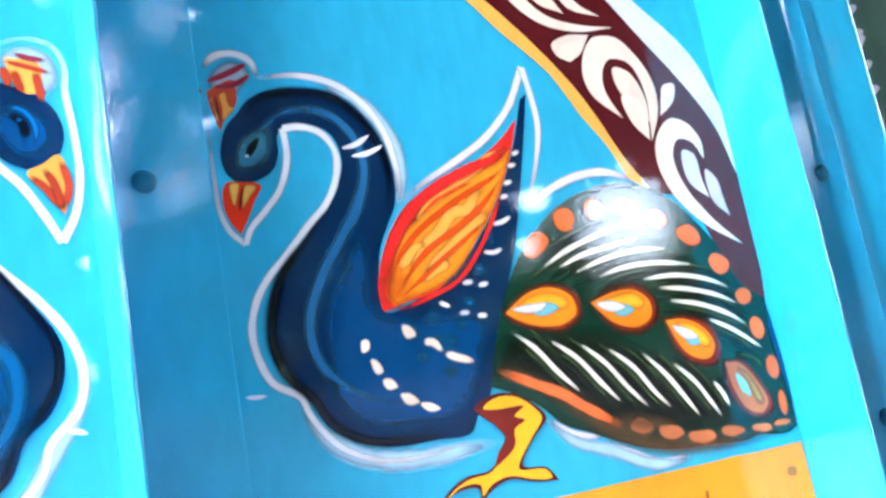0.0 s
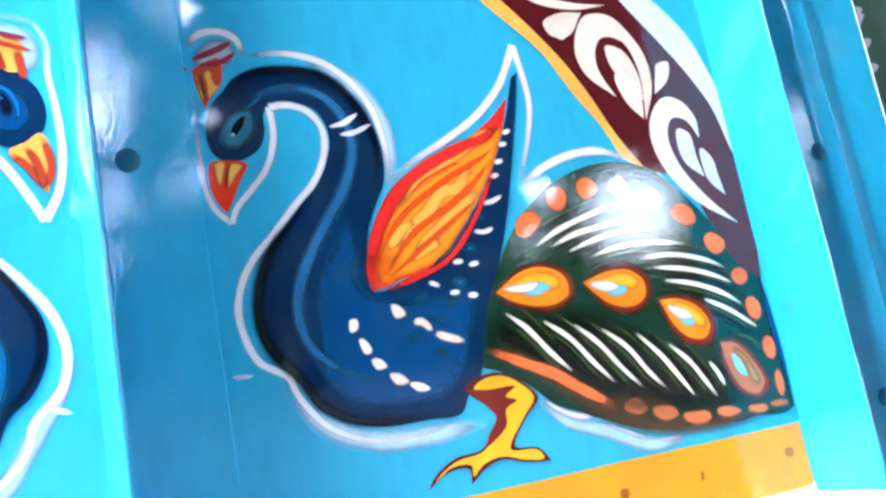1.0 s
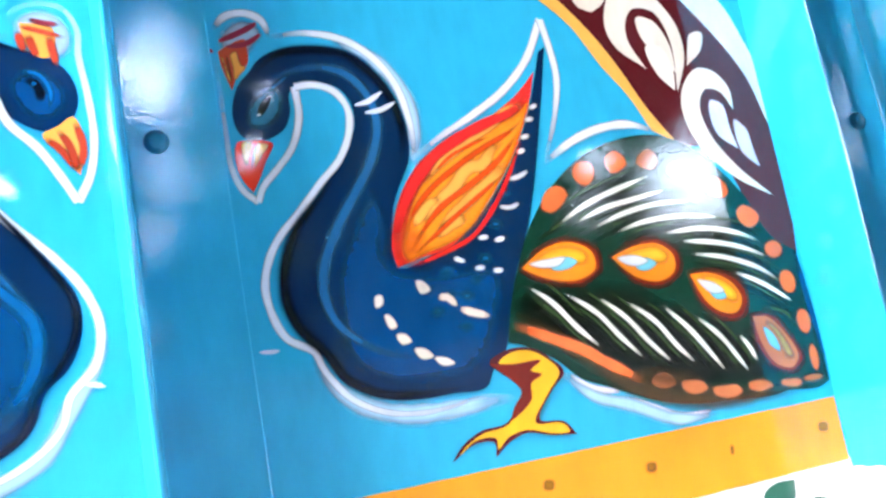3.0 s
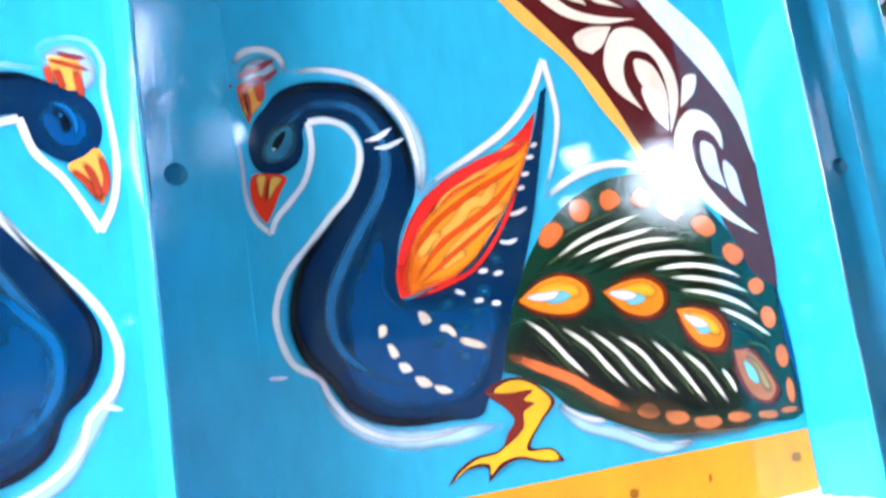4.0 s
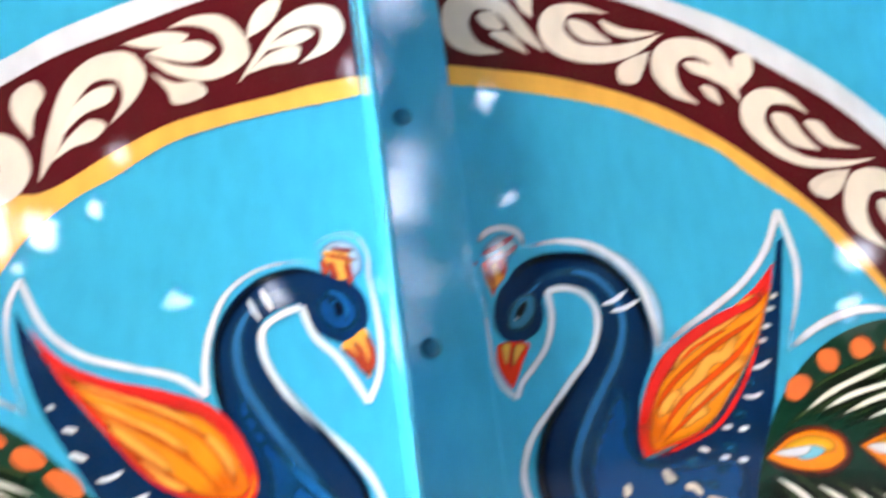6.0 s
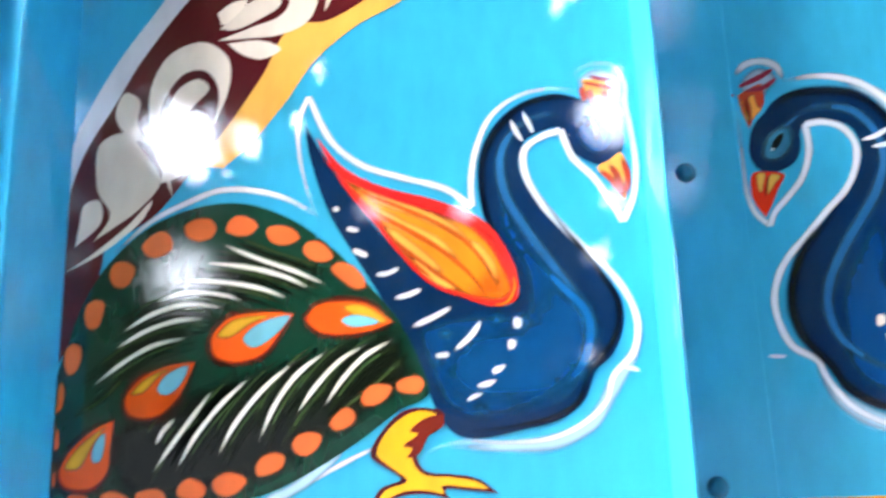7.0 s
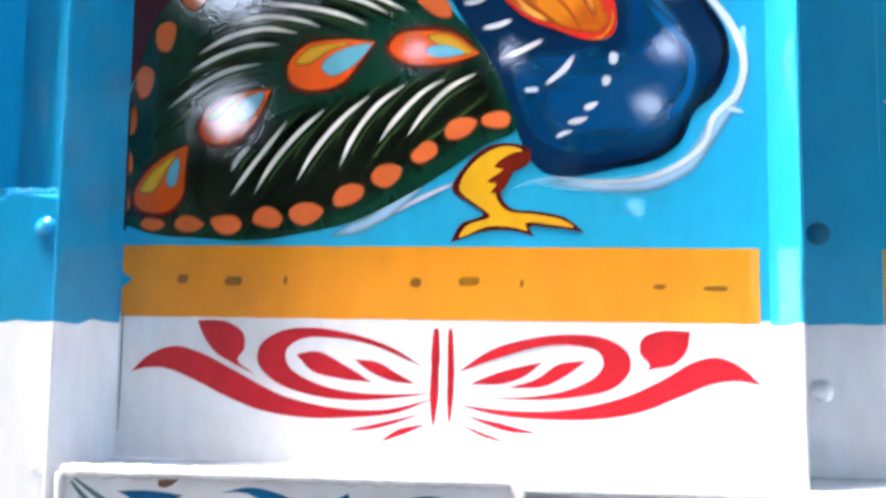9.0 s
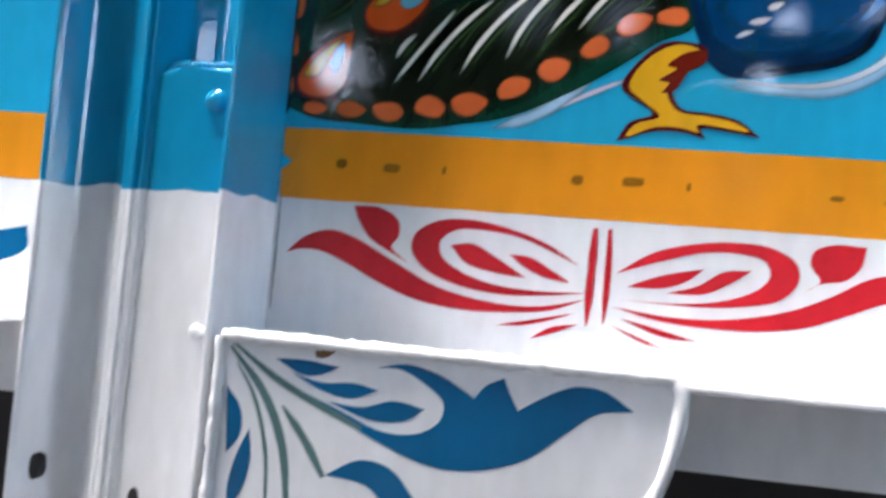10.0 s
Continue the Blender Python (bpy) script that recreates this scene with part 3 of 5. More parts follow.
# bird on the right panel
bird_right = fill("painted_bird", "navy", 3, panel_right, [(743, 1892), (755, 1906), (775, 1916), (808, 1919), (840, 1914), (865, 1894), (883, 1864), (890, 1829), (886, 1800), (877, 1784), (863, 1757), (856, 1725), (857, 1697), (893, 1706), (940, 1732), (988, 1781), (1030, 1851), (1053, 1910), (1053, 1910), (1062, 1916), (1062, 1916), (1045, 1856), (1017, 1767), (997, 1716), (975, 1673), (957, 1620), (952, 1607), (935, 1590), (925, 1575), (890, 1574), (845, 1575), (815, 1583), (787, 1601), (774, 1625), (765, 1635), (750, 1655), (744, 1681), (747, 1706), (756, 1730), (776, 1755), (802, 1785), (826, 1816), (837, 1837), (837, 1860), (828, 1875), (807, 1882), (784, 1879), (778, 1868), (778, 1857), (771, 1839), (756, 1829), (740, 1826), (729, 1833), (724, 1849), (728, 1871), (735, 1884)])
brush("white_outline", "white", 3, bird_right, [(717, 1936), (730, 1949), (749, 1952), (763, 1945), (768, 1927)], 9.6, 0.5, 0.4, 4.0)
brush("white_outline", "white", 3, bird_right, [(766, 1928), (805, 1932), (842, 1924), (868, 1905), (886, 1877), (893, 1846), (894, 1817), (888, 1797)], 9.6, 0.5, 0.4, 4.0)
brush("white_outline", "white", 3, bird_right, [(888, 1799), (916, 1818), (964, 1844), (1001, 1867), (1036, 1901), (1063, 1947), (1063, 1947), (1068, 1912), (1069, 1881), (1059, 1843), (1039, 1798), (1032, 1784)], 10.3, 0.5, 0.4, 4.0)
brush("white_outline", "white", 3, bird_right, [(1035, 1789), (1074, 1811), (1112, 1823), (1148, 1825), (1182, 1815)], 11.7, 0.5, 0.4, 4.0)
brush("white_outline", "white", 3, bird_right, [(716, 1905), (716, 1871), (716, 1834), (717, 1802), (724, 1782), (736, 1770), (736, 1770), (742, 1783), (758, 1800), (774, 1819), (785, 1849), (785, 1878), (785, 1878), (802, 1880), (822, 1873), (833, 1855), (831, 1832), (817, 1805), (796, 1784), (771, 1757), (750, 1736), (738, 1717), (731, 1693), (734, 1666), (743, 1646), (767, 1629), (770, 1619), (777, 1605), (794, 1584), (823, 1568), (854, 1562), (888, 1563), (917, 1567), (951, 1563)], 8.7, 0.5, 0.4, 4.0)
brush("white_outline", "lilac", 2, bird_right, [(1012, 1575), (1036, 1557), (1071, 1547)], 8.0, 0.3, 0.3, 4.0)
brush("white_outline", "lilac", 2, bird_right, [(1073, 1543), (1104, 1526), (1136, 1512), (1178, 1512)], 8.7, 0.3, 0.3, 4.0)
brush("grey_tick", "lilac", 2, bird_right, [(718, 1637), (727, 1636), (736, 1636)], 3.7, 0.15, 0.15)
fill("breast", "blue_mid", 4, bird_right, [(840, 1781), (857, 1752), (853, 1704), (891, 1694), (938, 1694), (964, 1685), (947, 1621), (923, 1592), (869, 1584), (817, 1594), (790, 1624), (790, 1659), (794, 1705), (817, 1745)], 14)
brush("neck_stripe", "blue_light", 5, bird_right, [(754, 1874), (771, 1887), (804, 1897), (836, 1890), (855, 1867), (860, 1839), (848, 1803), (827, 1772), (805, 1741), (787, 1706), (783, 1681), (790, 1654), (808, 1635), (837, 1618), (869, 1611)], 18.6, 0.4, 0.3, True)
brush("neck_edge", "black_blue", 4, bird_right, [(744, 1886), (769, 1909), (807, 1915), (842, 1908), (867, 1885), (882, 1852), (884, 1823), (876, 1795)], 16.1, 0.3, 0.3, True)
brush("breast_edge", "black_blue", 4, bird_right, [(822, 1805), (795, 1774), (763, 1738), (750, 1705), (748, 1678), (757, 1651), (776, 1628), (792, 1603), (820, 1585), (857, 1579), (914, 1578)], 16.1, 0.3, 0.3, True)
fill("face", "teal_face", 5, bird_right, [(738, 1862), (751, 1876), (770, 1881), (774, 1863), (767, 1846), (750, 1836), (735, 1840)], 8)
brush("face_stripe", "blue_light", 6, bird_right, [(759, 1874), (768, 1880), (782, 1891)], 6.2, 0.15, 0.15, True)
fill("eye", "black_blue", 6, bird_right, [(747, 1856), (753, 1865), (761, 1870), (757, 1858), (748, 1850)])
fill("eye_glint", "white", 7, bird_right, [(750, 1852), (749, 1851), (747, 1851), (746, 1851), (746, 1852), (748, 1853), (749, 1853)])
fill("beak", "red", 4, bird_right, [(725, 1827), (737, 1828), (757, 1824), (749, 1809), (740, 1791), (733, 1779), (733, 1779), (726, 1789), (721, 1805)])
fill("beak_light", "ochre", 5, bird_right, [(728, 1827), (738, 1827), (735, 1814), (731, 1801), (731, 1801), (728, 1808), (727, 1818)], 2)
fill("beak_light", "ochre", 5, bird_right, [(743, 1826), (754, 1823), (747, 1814), (737, 1800), (737, 1800), (737, 1811)], 2)
brush("beak_line", "maroon_leg", 6, bird_right, [(741, 1825), (737, 1812), (734, 1799)], 3.7, 0.3, 0.1, True)
fill("crest_inner", "lilac_grey", 2, bird_right, [(721, 1929), (730, 1941), (745, 1947), (759, 1942), (764, 1930), (754, 1918), (739, 1901), (730, 1900), (722, 1911)], 8)
fill("crest", "red_brick", 4, bird_right, [(719, 1914), (719, 1914), (727, 1919), (745, 1926), (746, 1917), (745, 1903), (733, 1889), (727, 1876), (727, 1876), (723, 1889), (720, 1902)])
fill("crest_light", "ochre", 5, bird_right, [(719, 1911), (719, 1911), (722, 1900), (724, 1887), (726, 1880), (726, 1880), (728, 1884), (725, 1900), (723, 1909)], 2)
fill("crest_light", "orange_pale", 5, bird_right, [(729, 1912), (736, 1915), (739, 1901), (744, 1899), (737, 1891), (730, 1884), (730, 1899)], 2)
brush("crest_line", "maroon_leg", 5, bird_right, [(726, 1912), (727, 1898), (728, 1883)], 3.7, 0.3, 0.2, True)
brush("crest_stroke", "plum", 5, bird_right, [(721, 1924), (733, 1929), (746, 1935), (758, 1942)], 6.2, 0.4, 0.5)
brush("crest_stroke", "plum", 5, bird_right, [(727, 1919), (744, 1921), (752, 1925), (760, 1931)], 5.6, 0.4, 0.5)
brush("crest_stroke", "plum", 5, bird_right, [(711.5, 1914), (714, 1916)], 5.6, 0.4, 0.5)
brush("neck_tick", "white", 6, bird_right, [(841, 1858), (854, 1861), (871, 1871)], 5.0, 0.3, 0.1)
brush("neck_tick", "white", 6, bird_right, [(850, 1850), (865, 1852), (883, 1860)], 5.0, 0.3, 0.1)
wing_r = fill("wing", "wing_red", 5, bird_right, [(1043, 1888), (1043, 1888), (1016, 1863), (975, 1837), (934, 1819), (897, 1798), (875, 1772), (860, 1741), (854, 1714), (856, 1697), (856, 1697), (882, 1704), (912, 1711), (942, 1734), (972, 1764), (999, 1798), (1026, 1845)])
wing_r = fill("wing", "wing_red", 5, bird_right, [(1043, 1888), (1043, 1888), (1016, 1863), (975, 1837), (934, 1819), (897, 1798), (875, 1772), (860, 1741), (854, 1714), (856, 1697), (856, 1697), (882, 1704), (912, 1711), (942, 1734), (972, 1764), (999, 1798), (1026, 1845)])
fill("wing_light", "gold", 6, bird_right, [(1033, 1862), (1012, 1846), (982, 1834), (949, 1816), (919, 1798), (893, 1777), (878, 1756), (867, 1732), (862, 1711), (867, 1700), (888, 1705), (916, 1713), (940, 1726), (961, 1747), (984, 1774), (1008, 1808)], 7)
brush("wing_streak", "wing_pale", 7, bird_right, [(1024, 1852), (1008, 1849), (980, 1832), (947, 1815), (916, 1793), (897, 1774)], 15, 0.5, 0.15, 1.8)
brush("wing_streak", "wing_pale", 7, bird_right, [(992, 1816), (976, 1805), (963, 1791), (948, 1789), (928, 1770), (897, 1746), (885, 1733)], 18, 0.5, 0.15, 1.8)
brush("wing_streak", "wing_pale", 7, bird_right, [(992, 1793), (974, 1778), (952, 1763), (925, 1744), (900, 1728)], 17, 0.5, 0.15, 1.8)
brush("wing_streak", "wing_pale", 7, bird_right, [(913, 1759), (902, 1757), (887, 1744), (878, 1733)], 13, 0.5, 0.15, 1.8)
brush("wing_streak", "wing_pale", 7, bird_right, [(936, 1739), (920, 1734), (900, 1721)], 14, 0.5, 0.15, 1.8)
brush("wing_line", "wing_deep", 8, bird_right, [(1023, 1840), (1001, 1824), (969, 1809), (934, 1790), (901, 1768), (880, 1746), (869, 1723)], 9, 0.2, 0.4, 1.6)
brush("wing_line", "wing_deep", 8, bird_right, [(1014, 1826), (981, 1794), (944, 1770), (912, 1752), (890, 1732), (873, 1711)], 9, 0.2, 0.4, 1.6)
brush("wing_line", "wing_deep", 8, bird_right, [(984, 1780), (954, 1760), (926, 1742), (898, 1723), (877, 1709)], 7, 0.2, 0.4, 1.6)
brush("wing_line", "wing_deep", 8, bird_right, [(978, 1820), (954, 1812), (931, 1802), (907, 1784)], 5, 0.2, 0.4, 1.6)
fill("wing_root", "eye_red", 9, bird_right, [(862, 1744), (874, 1744), (888, 1732), (902, 1716), (883, 1704), (867, 1698), (857, 1701), (856, 1720)], 24)
brush("wing_hem", "wing_red", 10, bird_right, [(1037, 1871), (1009, 1846), (976, 1834), (941, 1819), (911, 1801), (885, 1774), (867, 1745), (857, 1716), (856, 1699)], 17, 0.2, 0.4, 2.2)
brush("wing_hem", "wing_red", 10, bird_right, [(856, 1698), (882, 1700), (913, 1709), (939, 1720), (969, 1749), (992, 1781), (1015, 1821)], 7, 0.7, 0.2, 1.6)
brush("halo_haze", "halo", 2, bird_right, [(824, 1926), (862, 1909), (886, 1881), (897, 1849), (895, 1816), (890, 1794)], 22, 0.2, 0.5, 1.5)
brush("halo_haze", "halo", 2, bird_right, [(763, 1628), (776, 1601), (803, 1577), (838, 1564), (887, 1560), (934, 1561), (953, 1560)], 26, 0.2, 0.3, 1.3)
brush("halo_haze", "halo", 2, bird_right, [(1002, 1580), (1036, 1549), (1078, 1533), (1127, 1511), (1183, 1507)], 20, 0.2, 0.1, 1.2)
brush("feather_dash", "white", 6, bird_right, [(1027, 1847), (1040, 1852)], 6.4, 0.6, 0.5, 3.0)
brush("feather_dash", "white", 6, bird_right, [(1019, 1835), (1033, 1837)], 6.4, 0.6, 0.5, 3.0)
brush("feather_dash", "white", 6, bird_right, [(1010, 1816), (1024, 1819)], 6.4, 0.6, 0.5, 3.0)
brush("feather_dash", "white", 6, bird_right, [(1002, 1801), (1016, 1804)], 6.4, 0.6, 0.5, 3.0)
brush("feather_dash", "white", 6, bird_right, [(988, 1774), (1001, 1776), (1014, 1782)], 6.4, 0.6, 0.5, 3.0)
brush("feather_dash", "white", 6, bird_right, [(972, 1747), (985, 1745), (997, 1749)], 6.4, 0.6, 0.5, 3.0)
brush("feather_dash", "white", 6, bird_right, [(942, 1717), (957, 1718)], 6.4, 0.6, 0.5, 3.0)
brush("feather_dash", "white", 6, bird_right, [(959, 1713), (974, 1715)], 6.4, 0.6, 0.5, 3.0)
brush("feather_dash", "white", 6, bird_right, [(913, 1701), (927, 1695)], 6.4, 0.6, 0.5, 3.0)
brush("feather_dash", "white", 6, bird_right, [(933, 1688), (947, 1688)], 6.4, 0.6, 0.5, 3.0)
brush("feather_dash", "white", 6, bird_right, [(952, 1684), (966, 1683)], 6.4, 0.6, 0.5, 3.0)
fill("feather_spot", "cream", 6, bird_right, [(871, 1684), (879, 1683), (886, 1672), (874, 1669)], 2)
fill("feather_spot", "cream", 6, bird_right, [(829, 1674), (837, 1674), (837, 1664), (828, 1661)], 2)
fill("feather_spot", "cream", 6, bird_right, [(835, 1656), (841, 1655), (847, 1642), (839, 1640)], 2)
fill("feather_spot", "cream", 6, bird_right, [(843, 1636), (853, 1636), (859, 1627), (847, 1625)], 2)
fill("feather_spot", "cream", 6, bird_right, [(858, 1621), (870, 1620), (878, 1610), (864, 1609)], 2)
fill("feather_spot", "cream", 6, bird_right, [(876, 1610), (889, 1609), (898, 1601), (884, 1600)], 2)
brush("feather_dash", "cream", 6, bird_right, [(890, 1664), (900, 1664), (910, 1653)], 10.2, 0.5, 0.1, 3.0)
brush("feather_dash", "cream", 6, bird_right, [(910, 1652), (925, 1646), (943, 1640)], 10.2, 0.5, 0.1, 3.0)
fill("tail", "green", 3, bird_right, [(975, 1673), (975, 1673), (994, 1710), (1013, 1738), (1039, 1765), (1076, 1791), (1122, 1808), (1174, 1812), (1215, 1799), (1278, 1739), (1304, 1687), (1335, 1666), (1335, 1666), (1338, 1518), (1338, 1518), (1323, 1513), (1274, 1516), (1260, 1514), (1200, 1518), (1157, 1521), (1118, 1529), (1081, 1543), (1057, 1554), (1027, 1567), (1004, 1588), (974, 1606), (955, 1613), (955, 1613), (963, 1641)])
fill("tail_shade", "black_green", 4, bird_right, [(975, 1661), (1031, 1663), (1097, 1658), (1158, 1623), (1220, 1581), (1281, 1529), (1204, 1530), (1122, 1543), (1049, 1575), (993, 1609), (962, 1624)], 25)
fill("tail_dab", "salmon", 5, bird_right, [(1045, 1741), (1030, 1734), (1019, 1740), (1022, 1753), (1035, 1764), (1049, 1763), (1055, 1754)], 3.5)
fill("tail_dab", "salmon", 5, bird_right, [(1092, 1772), (1083, 1761), (1070, 1761), (1063, 1771), (1066, 1784), (1079, 1789), (1091, 1785)], 3.5)
fill("tail_dab", "salmon", 5, bird_right, [(1135, 1781), (1124, 1773), (1111, 1771), (1104, 1781), (1107, 1792), (1120, 1798), (1131, 1793)], 3.5)
fill("tail_dab", "dab_dull", 5, bird_right, [(1176, 1782), (1167, 1772), (1154, 1773), (1144, 1781), (1150, 1792), (1162, 1798), (1174, 1793)], 3.5)
fill("tail_dab", "salmon", 5, bird_right, [(1217, 1762), (1205, 1755), (1190, 1759), (1181, 1770), (1189, 1779), (1204, 1782), (1217, 1774)], 3.5)
fill("tail_dab", "salmon", 5, bird_right, [(1260, 1738), (1246, 1733), (1231, 1739), (1223, 1752), (1233, 1760), (1249, 1761), (1260, 1750)], 3.5)
fill("tail_dab", "salmon", 5, bird_right, [(1289, 1700), (1275, 1697), (1264, 1706), (1262, 1718), (1273, 1726), (1287, 1722), (1296, 1711)], 3.5)
fill("tail_dab", "dab_dull", 5, bird_right, [(1301, 1521), (1295, 1517), (1279, 1518), (1268, 1523), (1269, 1529), (1283, 1530), (1298, 1527)], 3.5)
fill("tail_dab", "dab_dull", 5, bird_right, [(1262, 1524), (1251, 1520), (1235, 1520), (1224, 1526), (1225, 1533), (1240, 1535), (1255, 1531)], 3.5)
fill("tail_dab", "dab_dull", 5, bird_right, [(1219, 1524), (1209, 1519), (1190, 1520), (1178, 1527), (1178, 1535), (1196, 1536), (1214, 1533)], 3.5)
fill("tail_dab", "dab_dull", 5, bird_right, [(1176, 1534), (1165, 1529), (1149, 1531), (1140, 1540), (1142, 1548), (1157, 1548), (1172, 1543)], 3.5)
fill("tail_dab", "dab_dull", 5, bird_right, [(1138, 1545), (1127, 1540), (1113, 1543), (1104, 1551), (1110, 1559), (1123, 1561), (1135, 1554)], 3.5)
fill("tail_dab", "salmon", 5, bird_right, [(1317, 1675), (1316, 1666), (1308, 1660), (1297, 1660), (1290, 1667), (1290, 1676), (1299, 1682), (1310, 1682)], 3.5)
fill("tail_dab", "salmon", 5, bird_right, [(1325, 1635), (1323, 1624), (1315, 1618), (1305, 1621), (1300, 1631), (1302, 1643), (1310, 1648), (1320, 1645)], 3.5)
fill("tail_dab", "salmon", 5, bird_right, [(1333, 1587), (1330, 1576), (1322, 1571), (1314, 1575), (1310, 1586), (1313, 1597), (1321, 1602), (1330, 1598)], 3.5)
fill("tail_dab", "salmon", 5, bird_right, [(1332, 1546), (1329, 1534), (1323, 1529), (1318, 1534), (1316, 1546), (1319, 1558), (1325, 1563), (1330, 1558)], 3.5)
fill("tail_dab", "dab_dull", 5, bird_right, [(1332, 1523), (1326, 1520), (1315, 1519), (1304, 1521), (1300, 1525), (1305, 1529), (1317, 1530), (1328, 1528)], 3.5)
brush("tail_hem", "salmon", 5, bird_right, [(963, 1629), (985, 1619), (1008, 1608), (1035, 1595), (1055, 1581), (1079, 1566), (1100, 1553)], 17, 0.4, 0.5, 2.0)
brush("tail_hair", "hair", 6, bird_right, [(1034, 1722), (1070, 1740), (1112, 1754), (1160, 1767)], 6.5, 0.15, 0.1, 5.0)
brush("tail_hair", "hair", 6, bird_right, [(1054, 1722), (1092, 1735), (1136, 1743), (1179, 1750)], 6.5, 0.15, 0.1, 5.0)
brush("tail_hair", "hair", 6, bird_right, [(1073, 1715), (1117, 1728), (1161, 1735), (1212, 1734)], 6.5, 0.15, 0.1, 5.0)
brush("tail_hair", "hair", 6, bird_right, [(1100, 1708), (1140, 1717), (1190, 1719), (1243, 1713)], 6.5, 0.15, 0.1, 5.0)
brush("tail_hair", "hair", 6, bird_right, [(1158, 1702), (1215, 1703), (1261, 1693), (1290, 1680)], 6.5, 0.4, 0.1, 5.0)
brush("tail_hair", "hair", 6, bird_right, [(1178, 1692), (1226, 1686), (1264, 1676), (1295, 1662)], 6.5, 0.4, 0.1, 5.0)
brush("tail_hair", "hair", 6, bird_right, [(1189, 1677), (1236, 1668), (1277, 1652), (1303, 1634)], 6.5, 0.4, 0.1, 5.0)
brush("tail_hair", "hair", 6, bird_right, [(1240, 1652), (1276, 1635), (1314, 1609)], 6.5, 0.4, 0.1, 5.0)
brush("tail_hair", "hair", 6, bird_right, [(986, 1665), (1010, 1646), (1034, 1617), (1058, 1592)], 6.5, 0.3, 0.1, 5.0)
brush("tail_hair", "hair", 6, bird_right, [(1027, 1653), (1060, 1628), (1081, 1602), (1105, 1575)], 6.5, 0.3, 0.1, 5.0)
brush("tail_hair", "hair", 6, bird_right, [(1062, 1646), (1093, 1619), (1114, 1592), (1139, 1565)], 6.5, 0.3, 0.1, 5.0)
brush("tail_hair", "hair", 6, bird_right, [(1095, 1637), (1127, 1611), (1148, 1582), (1168, 1560)], 6.5, 0.3, 0.1, 5.0)
brush("tail_hair", "hair", 6, bird_right, [(1139, 1627), (1168, 1597), (1187, 1570), (1203, 1546)], 6.5, 0.3, 0.1, 5.0)
brush("tail_hair", "hair", 6, bird_right, [(1177, 1611), (1204, 1586), (1220, 1562), (1233, 1541)], 6.5, 0.3, 0.1, 5.0)
brush("tail_hair", "hair", 6, bird_right, [(1229, 1584), (1239, 1569), (1246, 1552)], 6.5, 0.3, 0.1, 5.0)
brush("tail_tint", "green_light", 4, bird_right, [(1009, 1709), (1050, 1729), (1104, 1747)], 8.7, 0.15, 0.15, True)
brush("tail_tint", "green_light", 4, bird_right, [(1268, 1609), (1299, 1599), (1310, 1581)], 8.7, 0.15, 0.15, True)
brush("tail_tint", "green_light", 4, bird_right, [(992, 1651), (1025, 1621), (1053, 1598)], 8.7, 0.15, 0.15, True)
brush("tail_tint", "green_light", 4, bird_right, [(1062, 1637), (1101, 1594), (1128, 1561)], 8.7, 0.15, 0.15, True)
fill("feather_eye", "maroon_dark", 5, bird_right, [(979, 1683), (979, 1683), (1014, 1706), (1047, 1710), (1076, 1696), (1078, 1673), (1053, 1657), (1020, 1660), (993, 1670)], 5)
fill("feather_eye_ring", "orange", 6, bird_right, [(983, 1683), (983, 1683), (1017, 1702), (1044, 1705), (1069, 1692), (1070, 1674), (1052, 1664), (1022, 1665), (997, 1674)], 2)
fill("feather_eye_glow", "yellow", 7, bird_right, [(987, 1684), (987, 1684), (1016, 1700), (1044, 1702), (1064, 1692), (1063, 1680), (1038, 1677), (1005, 1678)], 9)
fill("feather_eye_core", "sky_pale", 8, bird_right, [(1013, 1685), (1038, 1690), (1050, 1683), (1038, 1676), (1018, 1677)], 2)
fill("feather_eye_light", "white", 9, bird_right, [(992, 1686), (1021, 1690), (1037, 1689), (1029, 1681), (1002, 1681)], 2)
fill("feather_eye", "maroon_dark", 5, bird_right, [(1085, 1685), (1085, 1685), (1121, 1699), (1155, 1700), (1177, 1682), (1174, 1658), (1147, 1644), (1115, 1650), (1095, 1669)], 5)
fill("feather_eye_ring", "orange", 6, bird_right, [(1088, 1684), (1088, 1684), (1120, 1693), (1150, 1693), (1168, 1679), (1166, 1661), (1145, 1651), (1117, 1657), (1099, 1671)], 2)
fill("feather_eye_glow", "yellow", 7, bird_right, [(1091, 1683), (1091, 1683), (1119, 1691), (1149, 1692), (1163, 1680), (1158, 1670), (1128, 1671), (1107, 1675)], 9)
fill("feather_eye_core", "sky_pale", 8, bird_right, [(1115, 1676), (1134, 1679), (1145, 1671), (1130, 1664), (1117, 1668)], 2)
fill("feather_eye_light", "white", 9, bird_right, [(1095, 1682), (1120, 1683), (1135, 1675), (1121, 1670), (1104, 1674)], 2)
fill("feather_eye", "maroon_dark", 5, bird_right, [(1177, 1659), (1177, 1659), (1210, 1660), (1246, 1645), (1255, 1622), (1242, 1600), (1210, 1602), (1187, 1622)], 5)
fill("feather_eye_ring", "orange", 6, bird_right, [(1181, 1656), (1181, 1656), (1208, 1655), (1236, 1641), (1245, 1621), (1234, 1607), (1211, 1610), (1195, 1624)], 2)
fill("feather_eye_glow", "yellow", 7, bird_right, [(1186, 1655), (1186, 1655), (1215, 1652), (1239, 1636), (1242, 1620), (1229, 1617), (1206, 1635)], 9)
fill("feather_eye_core", "sky_pale", 8, bird_right, [(1200, 1641), (1219, 1637), (1225, 1625), (1209, 1624)], 2)
